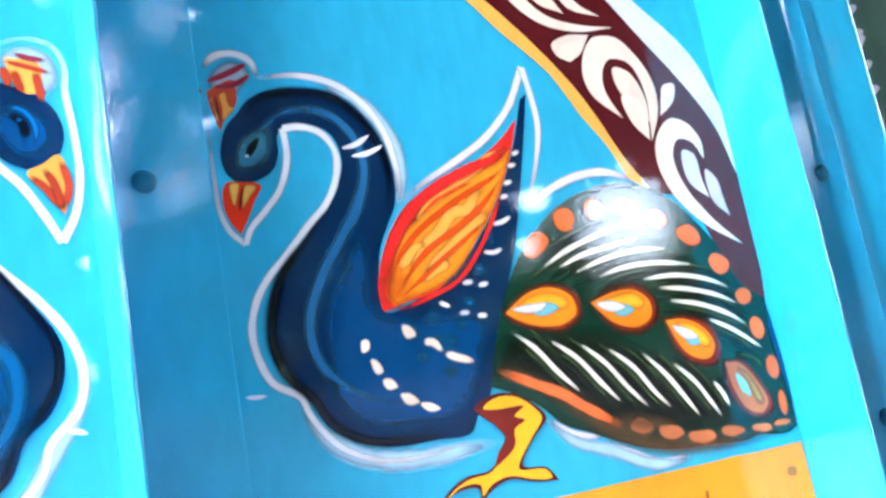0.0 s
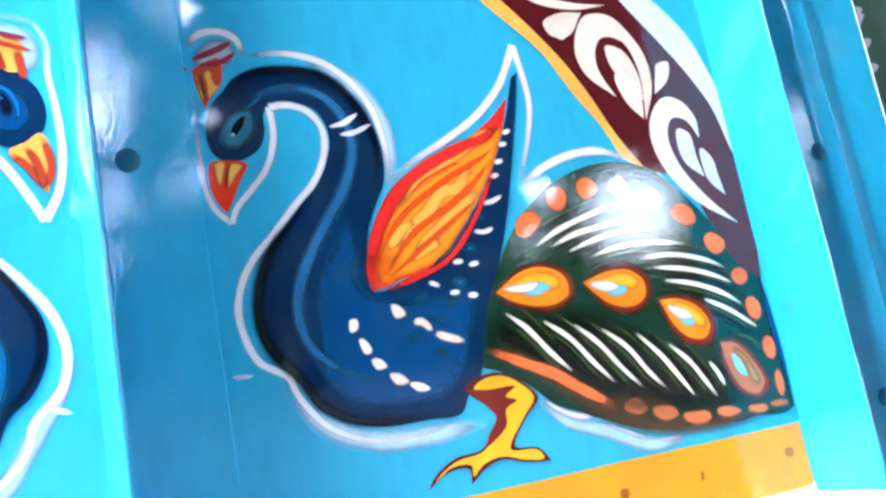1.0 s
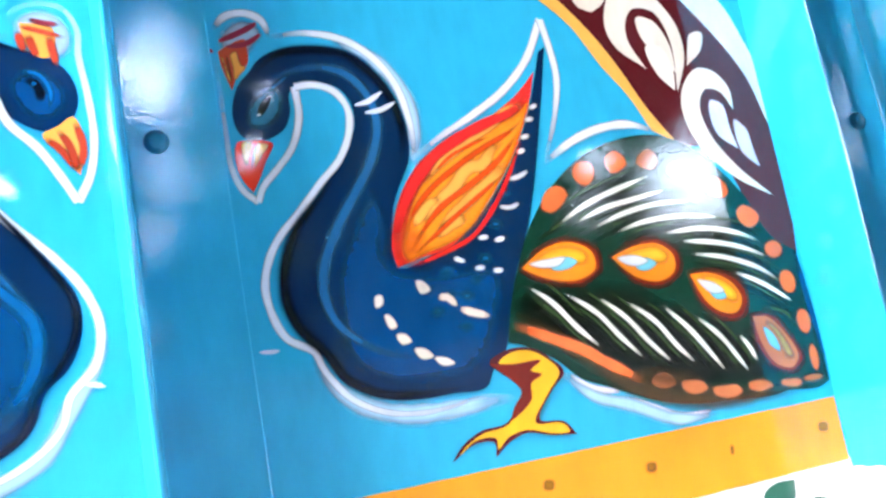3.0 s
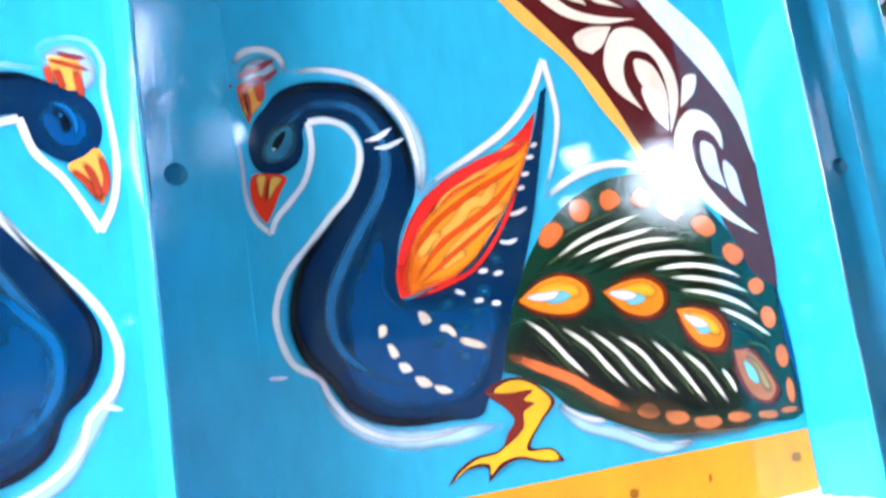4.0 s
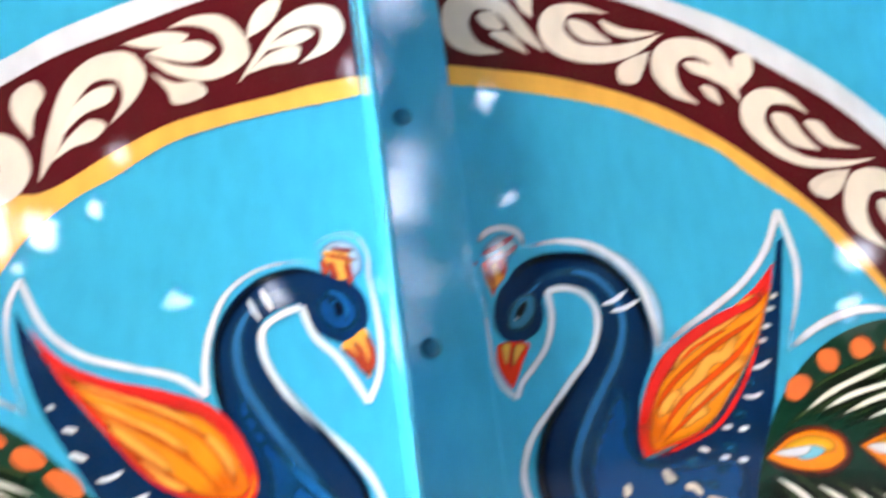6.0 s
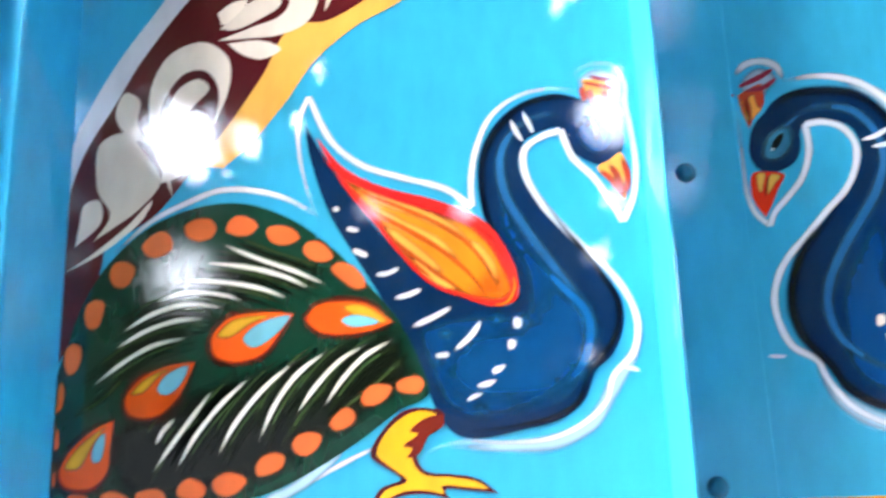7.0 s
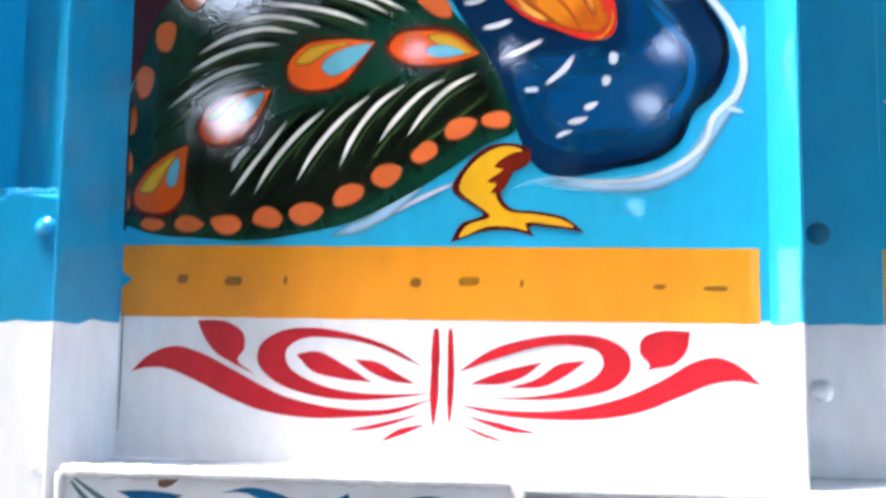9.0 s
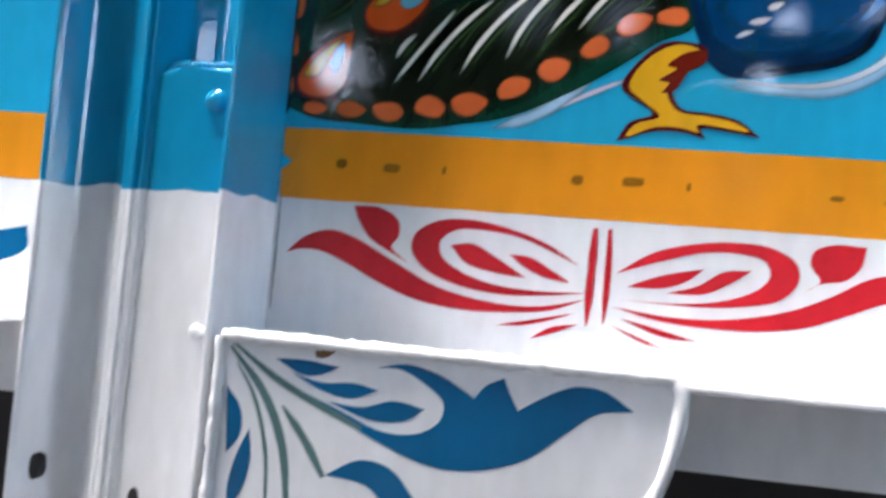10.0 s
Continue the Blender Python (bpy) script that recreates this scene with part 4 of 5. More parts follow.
fill("feather_eye_light", "white", 9, bird_right, [(1189, 1649), (1213, 1643), (1224, 1632), (1205, 1631)], 2)
fill("feather_eye", "maroon_dark", 5, bird_right, [(1248, 1605), (1248, 1605), (1279, 1603), (1302, 1574), (1312, 1546), (1294, 1532), (1263, 1541), (1247, 1570)], 5)
fill("feather_eye_ring", "dab_dull", 6, bird_right, [(1251, 1602), (1251, 1602), (1273, 1599), (1295, 1574), (1304, 1550), (1291, 1538), (1268, 1546), (1255, 1570)], 2)
fill("feather_eye_glow", "khaki", 7, bird_right, [(1256, 1599), (1256, 1599), (1276, 1595), (1295, 1569), (1299, 1548), (1286, 1547), (1274, 1577)], 9)
fill("feather_eye_core", "sky_pale", 8, bird_right, [(1263, 1589), (1276, 1578), (1280, 1558), (1267, 1566), (1263, 1578)], 2)
fill("leg_outline", "maroon", 5, bird_right, [(951, 1606), (976, 1605), (998, 1591), (1009, 1577), (991, 1560), (973, 1536), (999, 1530), (1010, 1516), (1010, 1516), (984, 1519), (956, 1526), (938, 1521), (921, 1510), (921, 1510), (922, 1523), (902, 1525), (877, 1513), (877, 1513), (888, 1525), (910, 1536), (938, 1539), (953, 1554), (962, 1569), (944, 1583), (931, 1596)])
fill("leg", "ochre_leg", 6, bird_right, [(956, 1603), (976, 1602), (995, 1590), (1004, 1578), (988, 1560), (968, 1534), (998, 1528), (1003, 1520), (985, 1521), (956, 1529), (936, 1525), (924, 1516), (925, 1526), (903, 1528), (885, 1518), (892, 1524), (911, 1533), (939, 1537), (957, 1554), (968, 1569), (950, 1584), (941, 1595)])
fill("leg_shade", "maroon_leg", 7, bird_right, [(931, 1596), (931, 1596), (955, 1592), (986, 1591), (973, 1583), (985, 1578), (971, 1571), (969, 1557), (952, 1544), (943, 1540), (948, 1551), (959, 1565), (949, 1579)])
brush("tail_scumble", "umber", 4, bird_right, [(966, 1640), (1007, 1612), (1050, 1578), (1089, 1549), (1152, 1524), (1231, 1516), (1308, 1513)], 26, 0.3, 0.3, 0.7)
brush("tail_scumble", "umber", 6, bird_right, [(1087, 1566), (1125, 1553), (1166, 1548)], 22, 0.2, 0.2, 0.6)
# dark blue line along the aft edge of the panel, beside the tail
brush("tail_rim", "blue_mid", 4, bird_right, [(1333, 1668), (1335, 1608), (1340, 1558), (1338, 1521)], 13, 0.3, 0.6, 1.8)
# bird on the left panel
bird_left = fill("painted_bird", "navy", 3, panel_left, [(555, 1918), (529, 1927), (493, 1920), (462, 1898), (444, 1867), (439, 1829), (444, 1791), (457, 1766), (471, 1738), (476, 1711), (467, 1699), (427, 1708), (381, 1730), (346, 1768), (310, 1814), (273, 1873), (255, 1907), (255, 1907), (261, 1867), (280, 1808), (311, 1752), (340, 1703), (363, 1661), (377, 1626), (385, 1603), (396, 1581), (412, 1569), (479, 1575), (513, 1584), (535, 1601), (548, 1629), (566, 1645), (579, 1674), (578, 1703), (560, 1733), (533, 1764), (505, 1802), (486, 1833), (483, 1856), (491, 1875), (515, 1887), (528, 1889), (528, 1889), (538, 1863), (555, 1849), (572, 1844), (590, 1855), (596, 1874), (590, 1897), (576, 1910)])
brush("white_outline", "white", 3, bird_left, [(553, 1936), (549, 1949), (566, 1959), (591, 1955), (601, 1936), (600, 1913), (604, 1874), (605, 1836), (599, 1805), (587, 1782), (587, 1782), (575, 1806), (560, 1831), (540, 1854), (529, 1885), (529, 1885), (509, 1879), (490, 1865), (489, 1840), (500, 1813), (533, 1769), (565, 1735), (586, 1703), (593, 1674), (586, 1645), (565, 1623), (557, 1600), (534, 1579), (501, 1565), (456, 1562), (412, 1565), (384, 1558), (370, 1549)], 9.1, 0.6, 0.3, 4.0)
brush("white_outline", "white", 3, bird_left, [(551, 1929), (523, 1933), (487, 1927), (456, 1905), (438, 1867), (432, 1835), (432, 1805), (432, 1805), (406, 1825), (358, 1841), (316, 1857), (285, 1884), (259, 1938), (259, 1938), (249, 1913), (249, 1873), (259, 1828), (271, 1795)], 8.5, 0.6, 0.3, 4.0)
brush("white_outline", "white", 3, bird_left, [(271, 1802), (238, 1822), (201, 1834), (164, 1836), (127, 1823), (91, 1805), (51, 1770)], 7.8, 0.6, 0.3, 4.0)
brush("white_outline", "lilac", 2, bird_left, [(337, 1566), (310, 1555), (268, 1535), (224, 1515)], 5.9, 0.3, 0.2, 4.0)
brush("white_tick", "white", 4, bird_left, [(577, 1631), (584, 1630), (592, 1627)], 4.4, 0.15, 0.15)
fill("breast", "blue_mid", 4, bird_left, [(465, 1828), (487, 1771), (519, 1728), (546, 1692), (544, 1652), (525, 1618), (480, 1590), (424, 1583), (396, 1597), (380, 1632), (369, 1678), (427, 1695), (478, 1694), (477, 1735), (455, 1784)], 12)
brush("neck_stripe", "blue_light", 5, bird_left, [(542, 1894), (516, 1904), (485, 1892), (465, 1863), (466, 1821), (487, 1777), (514, 1735), (536, 1698), (542, 1663), (534, 1629), (513, 1604), (480, 1592)], 17.6, 0.4, 0.3, True)
brush("neck_edge", "black_blue", 4, bird_left, [(570, 1913), (529, 1923), (492, 1916), (465, 1893), (447, 1863), (443, 1829), (449, 1790), (466, 1757)], 12.1, 0.3, 0.3, True)
brush("breast_edge", "black_blue", 4, bird_left, [(495, 1827), (522, 1783), (557, 1733), (575, 1697), (573, 1671), (560, 1648), (541, 1629), (530, 1601), (507, 1586), (474, 1579), (412, 1573)], 10, 0.3, 0.3, True)
fill("face", "blue_mid", 5, bird_left, [(542, 1889), (558, 1901), (581, 1894), (590, 1874), (582, 1857), (561, 1853), (547, 1866)], 8)
fill("eye_glint", "blue_soft", 7, bird_left, [(565, 1887), (564, 1886), (562, 1885), (561, 1886), (561, 1888), (562, 1889), (564, 1888)])
fill("beak", "orange_pale", 4, bird_left, [(565, 1842), (578, 1849), (590, 1857), (597, 1841), (596, 1824), (591, 1805), (591, 1805), (578, 1823)])
fill("crest_inner", "lilac_grey", 2, bird_left, [(551, 1944), (567, 1955), (587, 1951), (597, 1936), (595, 1916), (582, 1907), (558, 1918)], 8)
fill("crest", "orange_pale", 4, bird_left, [(556, 1942), (556, 1942), (581, 1938), (583, 1925), (580, 1912), (571, 1910), (562, 1918), (558, 1928)])
brush("beak_stripe", "red_brick", 5, bird_left, [(566, 1839), (578, 1828), (589, 1808)], 9, 0.6, 0.4, 3.0)
brush("beak_stripe", "red_brick", 5, bird_left, [(577, 1846), (585, 1831), (590, 1806)], 9, 0.6, 0.4, 3.0)
brush("beak_stripe", "red_brick", 5, bird_left, [(591, 1853), (596, 1830), (591, 1808)], 9, 0.6, 0.4, 3.0)
brush("crest_stripe", "red_brick", 5, bird_left, [(562, 1932), (564, 1922), (568, 1910)], 9, 0.7, 0.5, 3.0)
brush("crest_stripe", "red_brick", 5, bird_left, [(578, 1931), (580, 1918), (582, 1902)], 9, 0.7, 0.5, 3.0)
brush("crest_stripe", "red_brick", 5, bird_left, [(554, 1935), (556, 1923), (558, 1915)], 9, 0.7, 0.5, 3.0)
brush("crest_stroke", "red_brick", 6, bird_left, [(554, 1939), (573, 1934), (592, 1928)], 6, 0.5, 0.4, 3.0)
brush("crest_stroke", "plum", 6, bird_left, [(562, 1946), (574, 1942), (589, 1940)], 7, 0.4, 0.3, 3.0)
brush("eye", "black_blue", 6, bird_left, [(554, 1892), (563, 1888), (567, 1878), (565, 1870)], 11, 0.6, 0.4, 3.0)
brush("face_ring", "blue_soft", 5, bird_left, [(551, 1900), (568, 1894), (575, 1878), (572, 1863)], 8, 0.3, 0.3, 1.2)
brush("neck_tick", "white", 6, bird_left, [(477, 1899), (482, 1886), (488, 1875)], 5.0, 0.2, 0.4)
brush("neck_tick", "white", 6, bird_left, [(490, 1908), (495, 1896), (500, 1884)], 5.0, 0.2, 0.4)
wing_l = fill("wing", "wing_red", 5, bird_left, [(267, 1891), (267, 1891), (298, 1854), (340, 1831), (394, 1814), (441, 1791), (466, 1757), (476, 1723), (472, 1703), (455, 1698), (421, 1708), (381, 1733), (346, 1771), (310, 1819), (283, 1861)])
wing_l = fill("wing", "wing_red", 5, bird_left, [(267, 1891), (267, 1891), (298, 1854), (340, 1831), (394, 1814), (441, 1791), (466, 1757), (476, 1723), (472, 1703), (455, 1698), (421, 1708), (381, 1733), (346, 1771), (310, 1819), (283, 1861)])
fill("wing_light", "gold", 6, bird_left, [(287, 1856), (310, 1836), (348, 1818), (388, 1803), (427, 1787), (448, 1767), (464, 1736), (470, 1713), (460, 1704), (439, 1705), (411, 1714), (384, 1732), (358, 1759), (332, 1793), (307, 1826)], 7)
brush("wing_streak", "wing_pale", 7, bird_left, [(301, 1836), (337, 1817), (375, 1801), (410, 1782), (433, 1761)], 15, 0.2, 0.3, 1.7)
brush("wing_streak", "wing_pale", 7, bird_left, [(318, 1814), (356, 1789), (389, 1771), (419, 1746)], 15, 0.2, 0.3, 1.7)
brush("wing_streak", "wing_pale", 7, bird_left, [(336, 1790), (370, 1761), (402, 1733)], 14, 0.2, 0.3, 1.7)
brush("wing_streak", "wing_pale", 7, bird_left, [(426, 1772), (446, 1746), (456, 1719)], 12, 0.2, 0.3, 1.7)
brush("wing_streak", "wing_pale", 7, bird_left, [(364, 1755), (390, 1730), (416, 1716)], 11, 0.2, 0.3, 1.7)
brush("wing_line", "wing_sienna", 8, bird_left, [(286, 1849), (322, 1824), (358, 1807), (394, 1789), (423, 1768), (445, 1739), (456, 1712)], 6, 0.2, 0.25, 1.6)
brush("wing_line", "wing_sienna", 8, bird_left, [(304, 1823), (340, 1797), (370, 1779), (399, 1759), (428, 1731), (444, 1706)], 7, 0.2, 0.25, 1.6)
brush("wing_line", "wing_sienna", 8, bird_left, [(320, 1801), (352, 1769), (381, 1745), (410, 1722), (432, 1706)], 6, 0.2, 0.25, 1.6)
brush("wing_line", "wing_sienna", 8, bird_left, [(339, 1787), (365, 1752), (392, 1726)], 5, 0.2, 0.25, 1.6)
fill("wing_root", "eye_red", 9, bird_left, [(454, 1753), (467, 1731), (470, 1710), (453, 1702), (427, 1707), (419, 1719), (437, 1734)], 24)
brush("wing_hem", "wing_red", 10, bird_left, [(266, 1893), (283, 1858), (310, 1838), (348, 1820), (388, 1805), (428, 1789), (451, 1769), (466, 1738)], 8, 0.3, 0.2, 2.2)
brush("wing_hem", "wing_red", 10, bird_left, [(273, 1873), (304, 1826), (332, 1790), (360, 1753), (386, 1726), (416, 1710), (444, 1702)], 6, 0.3, 0.2, 1.8)
brush("wing_glint", "gold", 10, bird_left, [(446, 1699), (463, 1702), (472, 1717), (470, 1733)], 3.5, 0.2, 0.2, 2.0)
fill("breast_glow", "blue_deep", 5, bird_left, [(490, 1778), (520, 1734), (552, 1698), (562, 1663), (548, 1624), (514, 1596), (458, 1588), (408, 1598), (386, 1626), (398, 1666), (444, 1689), (476, 1694), (491, 1729)], 26)
brush("breast_band", "blue_soft", 5, bird_left, [(492, 1747), (519, 1717), (543, 1687), (544, 1658), (532, 1632), (503, 1607)], 16, 0.2, 0.2, 1.4)
brush("halo_haze", "halo", 2, bird_left, [(597, 1691), (592, 1657), (564, 1612), (540, 1578), (506, 1562), (446, 1559), (396, 1561)], 20, 0.2, 0.3, 1.4)
brush("halo_haze", "halo", 2, bird_left, [(306, 1579), (278, 1549), (245, 1525), (200, 1508)], 18, 0.3, 0.1, 1.3)
brush("feather_dash", "white", 6, bird_left, [(283, 1811), (294, 1807)], 7.5, 0.5, 0.5, 3.0)
brush("feather_dash", "white", 6, bird_left, [(298, 1788), (314, 1784)], 7.5, 0.5, 0.5, 3.0)
brush("feather_dash", "white", 6, bird_left, [(304, 1765), (314, 1760), (323, 1756)], 7.5, 0.5, 0.5, 3.0)
brush("feather_dash", "white", 6, bird_left, [(328, 1737), (340, 1737), (355, 1743)], 7.5, 0.5, 0.5, 3.0)
brush("feather_dash", "white", 6, bird_left, [(347, 1711), (363, 1714), (378, 1720)], 7.5, 0.5, 0.5, 3.0)
brush("feather_dash", "white", 6, bird_left, [(364, 1680), (386, 1689), (408, 1700)], 7.5, 0.5, 0.5, 3.0)
brush("feather_dash", "white", 6, bird_left, [(387, 1650), (404, 1651)], 7.5, 0.5, 0.5, 3.0)
brush("feather_dash", "white", 6, bird_left, [(407, 1654), (426, 1670), (437, 1686)], 7.5, 0.5, 0.5, 3.0)
fill("feather_spot", "white", 6, bird_left, [(469, 1687), (478, 1685), (476, 1674), (469, 1674)], 2)
fill("feather_spot", "white", 6, bird_left, [(462, 1664), (471, 1663), (469, 1654), (462, 1653)], 2)
fill("feather_spot", "white", 6, bird_left, [(444, 1634), (449, 1638), (460, 1639), (454, 1631), (446, 1629)], 2)
fill("feather_spot", "white", 6, bird_left, [(428, 1619), (437, 1624), (450, 1624), (443, 1617), (431, 1616)], 2)
fill("feather_spot", "white", 6, bird_left, [(418, 1606), (427, 1612), (437, 1611), (427, 1605), (419, 1603)], 2)
fill("tail", "green", 3, bird_left, [(2, 1519), (2, 1519), (0.5, 1581), (0.5, 1627), (9, 1674), (24, 1722), (51, 1765), (92, 1800), (140, 1818), (189, 1820), (238, 1802), (281, 1770), (316, 1733), (346, 1697), (363, 1667), (377, 1632), (381, 1613), (351, 1597), (311, 1569), (267, 1543), (222, 1522), (171, 1511), (132, 1505), (75, 1507), (28, 1511)])
brush("tail_edge", "black_green", 3, bird_left, [(9, 1674), (0.5, 1627), (0.5, 1569), (0.5, 1514)], 7.7, 0.5, 0.5)
fill("tail_shade", "black_green", 4, bird_left, [(351, 1685), (311, 1674), (253, 1660), (183, 1641), (126, 1619), (68, 1602), (61, 1535), (86, 1512), (143, 1512), (210, 1526), (278, 1563), (334, 1598), (375, 1620), (368, 1649)], 20)
fill("tail_dab", "salmon", 5, bird_left, [(75, 1741), (65, 1732), (52, 1736), (47, 1750), (53, 1763), (67, 1764), (78, 1756)], 3.5)
fill("tail_dab", "salmon", 5, bird_left, [(115, 1786), (116, 1773), (102, 1764), (87, 1766), (80, 1778), (89, 1790), (104, 1796)], 3.5)
fill("tail_dab", "salmon", 5, bird_left, [(163, 1795), (158, 1783), (142, 1779), (128, 1786), (125, 1799), (138, 1807), (155, 1806)], 3.5)
fill("tail_dab", "salmon", 5, bird_left, [(207, 1795), (200, 1785), (184, 1783), (170, 1790), (172, 1801), (183, 1809), (199, 1804)], 3.5)
fill("tail_dab", "salmon", 5, bird_left, [(252, 1779), (242, 1772), (225, 1772), (214, 1782), (214, 1793), (229, 1796), (245, 1790)], 3.5)
fill("tail_dab", "salmon", 5, bird_left, [(287, 1756), (276, 1751), (261, 1754), (252, 1765), (255, 1775), (269, 1777), (282, 1768)], 3.5)
fill("tail_dab", "salmon", 5, bird_left, [(320, 1723), (308, 1721), (292, 1731), (281, 1746), (289, 1753), (304, 1750), (318, 1736)], 3.5)
fill("tail_dab", "salmon", 5, bird_left, [(46, 1705), (40, 1691), (29, 1691), (23, 1703), (25, 1719), (36, 1725), (46, 1721)], 3.5)
fill("tail_dab", "salmon", 5, bird_left, [(26, 1660), (20, 1646), (11, 1643), (5, 1656), (6, 1673), (14, 1680), (24, 1676)], 3.5)
fill("tail_dab", "salmon", 5, bird_left, [(11, 1622), (7, 1608), (0.5, 1605), (0.5, 1617), (0.5, 1633), (3, 1641), (9, 1637)], 3.5)
fill("tail_dab", "salmon", 5, bird_left, [(8, 1583), (7, 1570), (0.5, 1569), (0.5, 1576), (0.5, 1590), (0.5, 1600), (4, 1596)], 3.5)
fill("tail_dab", "salmon", 5, bird_left, [(7, 1546), (6, 1533), (1, 1530), (0.5, 1539), (0.5, 1554), (0.5, 1565), (3, 1559)], 3.5)
fill("tail_dab", "salmon", 5, bird_left, [(44, 1520), (38, 1514), (26, 1512), (16, 1517), (16, 1524), (25, 1530), (37, 1527)], 3.5)
fill("tail_dab", "salmon", 5, bird_left, [(83, 1521), (76, 1513), (62, 1511), (50, 1517), (50, 1525), (60, 1531), (74, 1528)], 3.5)
fill("tail_dab", "salmon", 5, bird_left, [(120, 1520), (114, 1511), (99, 1509), (88, 1516), (85, 1526), (98, 1531), (113, 1530)], 3.5)
fill("tail_dab", "salmon", 5, bird_left, [(160, 1527), (155, 1517), (140, 1516), (127, 1522), (128, 1532), (139, 1540), (153, 1536)], 3.5)
fill("tail_dab", "salmon", 5, bird_left, [(200, 1535), (193, 1524), (179, 1518), (165, 1524), (162, 1535), (173, 1543), (189, 1543)], 3.5)
fill("tail_dab", "salmon", 5, bird_left, [(238, 1557), (236, 1546), (222, 1538), (208, 1537), (205, 1547), (212, 1558), (227, 1562)], 3.5)
fill("tail_dab", "salmon", 5, bird_left, [(274, 1576), (271, 1564), (259, 1555), (246, 1558), (241, 1567), (248, 1578), (263, 1581)], 3.5)
fill("tail_dab", "salmon", 5, bird_left, [(307, 1599), (308, 1589), (297, 1580), (285, 1579), (279, 1586), (286, 1597), (298, 1604)], 3.5)
fill("tail_dab", "salmon", 5, bird_left, [(346, 1622), (342, 1611), (329, 1602), (315, 1602), (311, 1611), (319, 1623), (335, 1626)], 3.5)
fill("tail_dab", "salmon", 5, bird_left, [(378, 1623), (374, 1614), (360, 1612), (348, 1616), (347, 1625), (358, 1631), (373, 1631)], 3.5)
brush("tail_hair", "hair", 6, bird_left, [(165, 1778), (209, 1758), (245, 1744), (280, 1727)], 5.8, 0.2, 0.15, 5.0)
brush("tail_hair", "hair", 6, bird_left, [(148, 1758), (197, 1750), (234, 1739), (263, 1724)], 5.8, 0.2, 0.15, 5.0)
brush("tail_hair", "hair", 6, bird_left, [(124, 1739), (168, 1736), (210, 1727), (241, 1714)], 5.8, 0.2, 0.15, 5.0)
brush("tail_hair", "hair", 6, bird_left, [(95, 1717), (132, 1726), (174, 1721), (196, 1712)], 5.8, 0.2, 0.15, 5.0)
brush("tail_hair", "hair", 6, bird_left, [(64, 1686), (97, 1705), (133, 1714), (173, 1708)], 5.8, 0.2, 0.15, 5.0)
brush("tail_hair", "hair", 6, bird_left, [(57, 1669), (92, 1688), (122, 1697), (155, 1698)], 5.8, 0.2, 0.15, 5.0)
brush("tail_hair", "hair", 6, bird_left, [(35, 1631), (70, 1657), (99, 1672), (139, 1680)], 5.8, 0.2, 0.15, 5.0)
brush("tail_hair", "hair", 6, bird_left, [(103, 1544), (123, 1573), (144, 1601), (163, 1626)], 5.8, 0.1, 0.35, 5.0)
brush("tail_hair", "hair", 6, bird_left, [(127, 1546), (145, 1578), (173, 1612), (201, 1637)], 5.8, 0.1, 0.35, 5.0)
brush("tail_hair", "hair", 6, bird_left, [(168, 1557), (185, 1589), (213, 1623), (245, 1650)], 5.8, 0.1, 0.35, 5.0)
brush("tail_hair", "hair", 6, bird_left, [(210, 1571), (225, 1606), (248, 1637), (279, 1660)], 5.8, 0.1, 0.35, 5.0)
brush("tail_hair", "hair", 6, bird_left, [(247, 1596), (265, 1622), (294, 1651), (318, 1664)], 5.8, 0.1, 0.35, 5.0)
brush("tail_hair", "hair", 6, bird_left, [(275, 1603), (294, 1630), (317, 1653), (347, 1669)], 5.8, 0.1, 0.35, 5.0)
brush("tail_hair", "hair", 6, bird_left, [(105, 1571), (113, 1586), (125, 1598)], 5.8, 0.1, 0.35, 5.0)
brush("tail_tint", "green_light", 4, bird_left, [(179, 1767), (227, 1751), (275, 1722)], 8.8, 0.15, 0.15, True)
brush("tail_tint", "green_light", 4, bird_left, [(47, 1649), (82, 1666), (123, 1675)], 8.8, 0.15, 0.15, True)
brush("tail_tint", "green_light", 4, bird_left, [(102, 1534), (128, 1579), (156, 1601)], 8.8, 0.15, 0.15, True)
brush("tail_tint", "green_light", 4, bird_left, [(232, 1566), (265, 1611), (311, 1644)], 8.8, 0.15, 0.15, True)
brush("tail_tint", "green_light", 4, bird_left, [(277, 1588), (323, 1621), (363, 1655)], 8.8, 0.15, 0.15, True)
brush("tail_tint", "green_light", 4, bird_left, [(21, 1603), (49, 1620), (77, 1649)], 8.8, 0.15, 0.15, True)
brush("tail_tint", "green_light", 4, bird_left, [(139, 1719), (180, 1731), (228, 1717)], 8.8, 0.15, 0.15, True)
fill("feather_eye", "maroon_dark", 5, bird_left, [(350, 1686), (350, 1686), (325, 1711), (293, 1717), (264, 1710), (251, 1693), (267, 1675), (299, 1670), (331, 1676)], 5)
fill("feather_eye_ring", "eye_red", 6, bird_left, [(348, 1686), (348, 1686), (322, 1706), (293, 1711), (267, 1707), (257, 1693), (270, 1679), (299, 1675), (328, 1679)], 2)
fill("feather_eye_glow", "eye_gold", 7, bird_left, [(347, 1686), (347, 1686), (322, 1705), (305, 1709), (292, 1705), (305, 1693), (328, 1683)], 5)
fill("feather_eye_core", "sky_pale", 8, bird_left, [(292, 1691), (302, 1696), (317, 1695), (333, 1687), (311, 1682), (299, 1684)], 2)
fill("feather_eye", "maroon_dark", 5, bird_left, [(250, 1701), (250, 1701), (211, 1707), (172, 1702), (154, 1678), (158, 1654), (183, 1646), (215, 1653), (236, 1678)], 5)
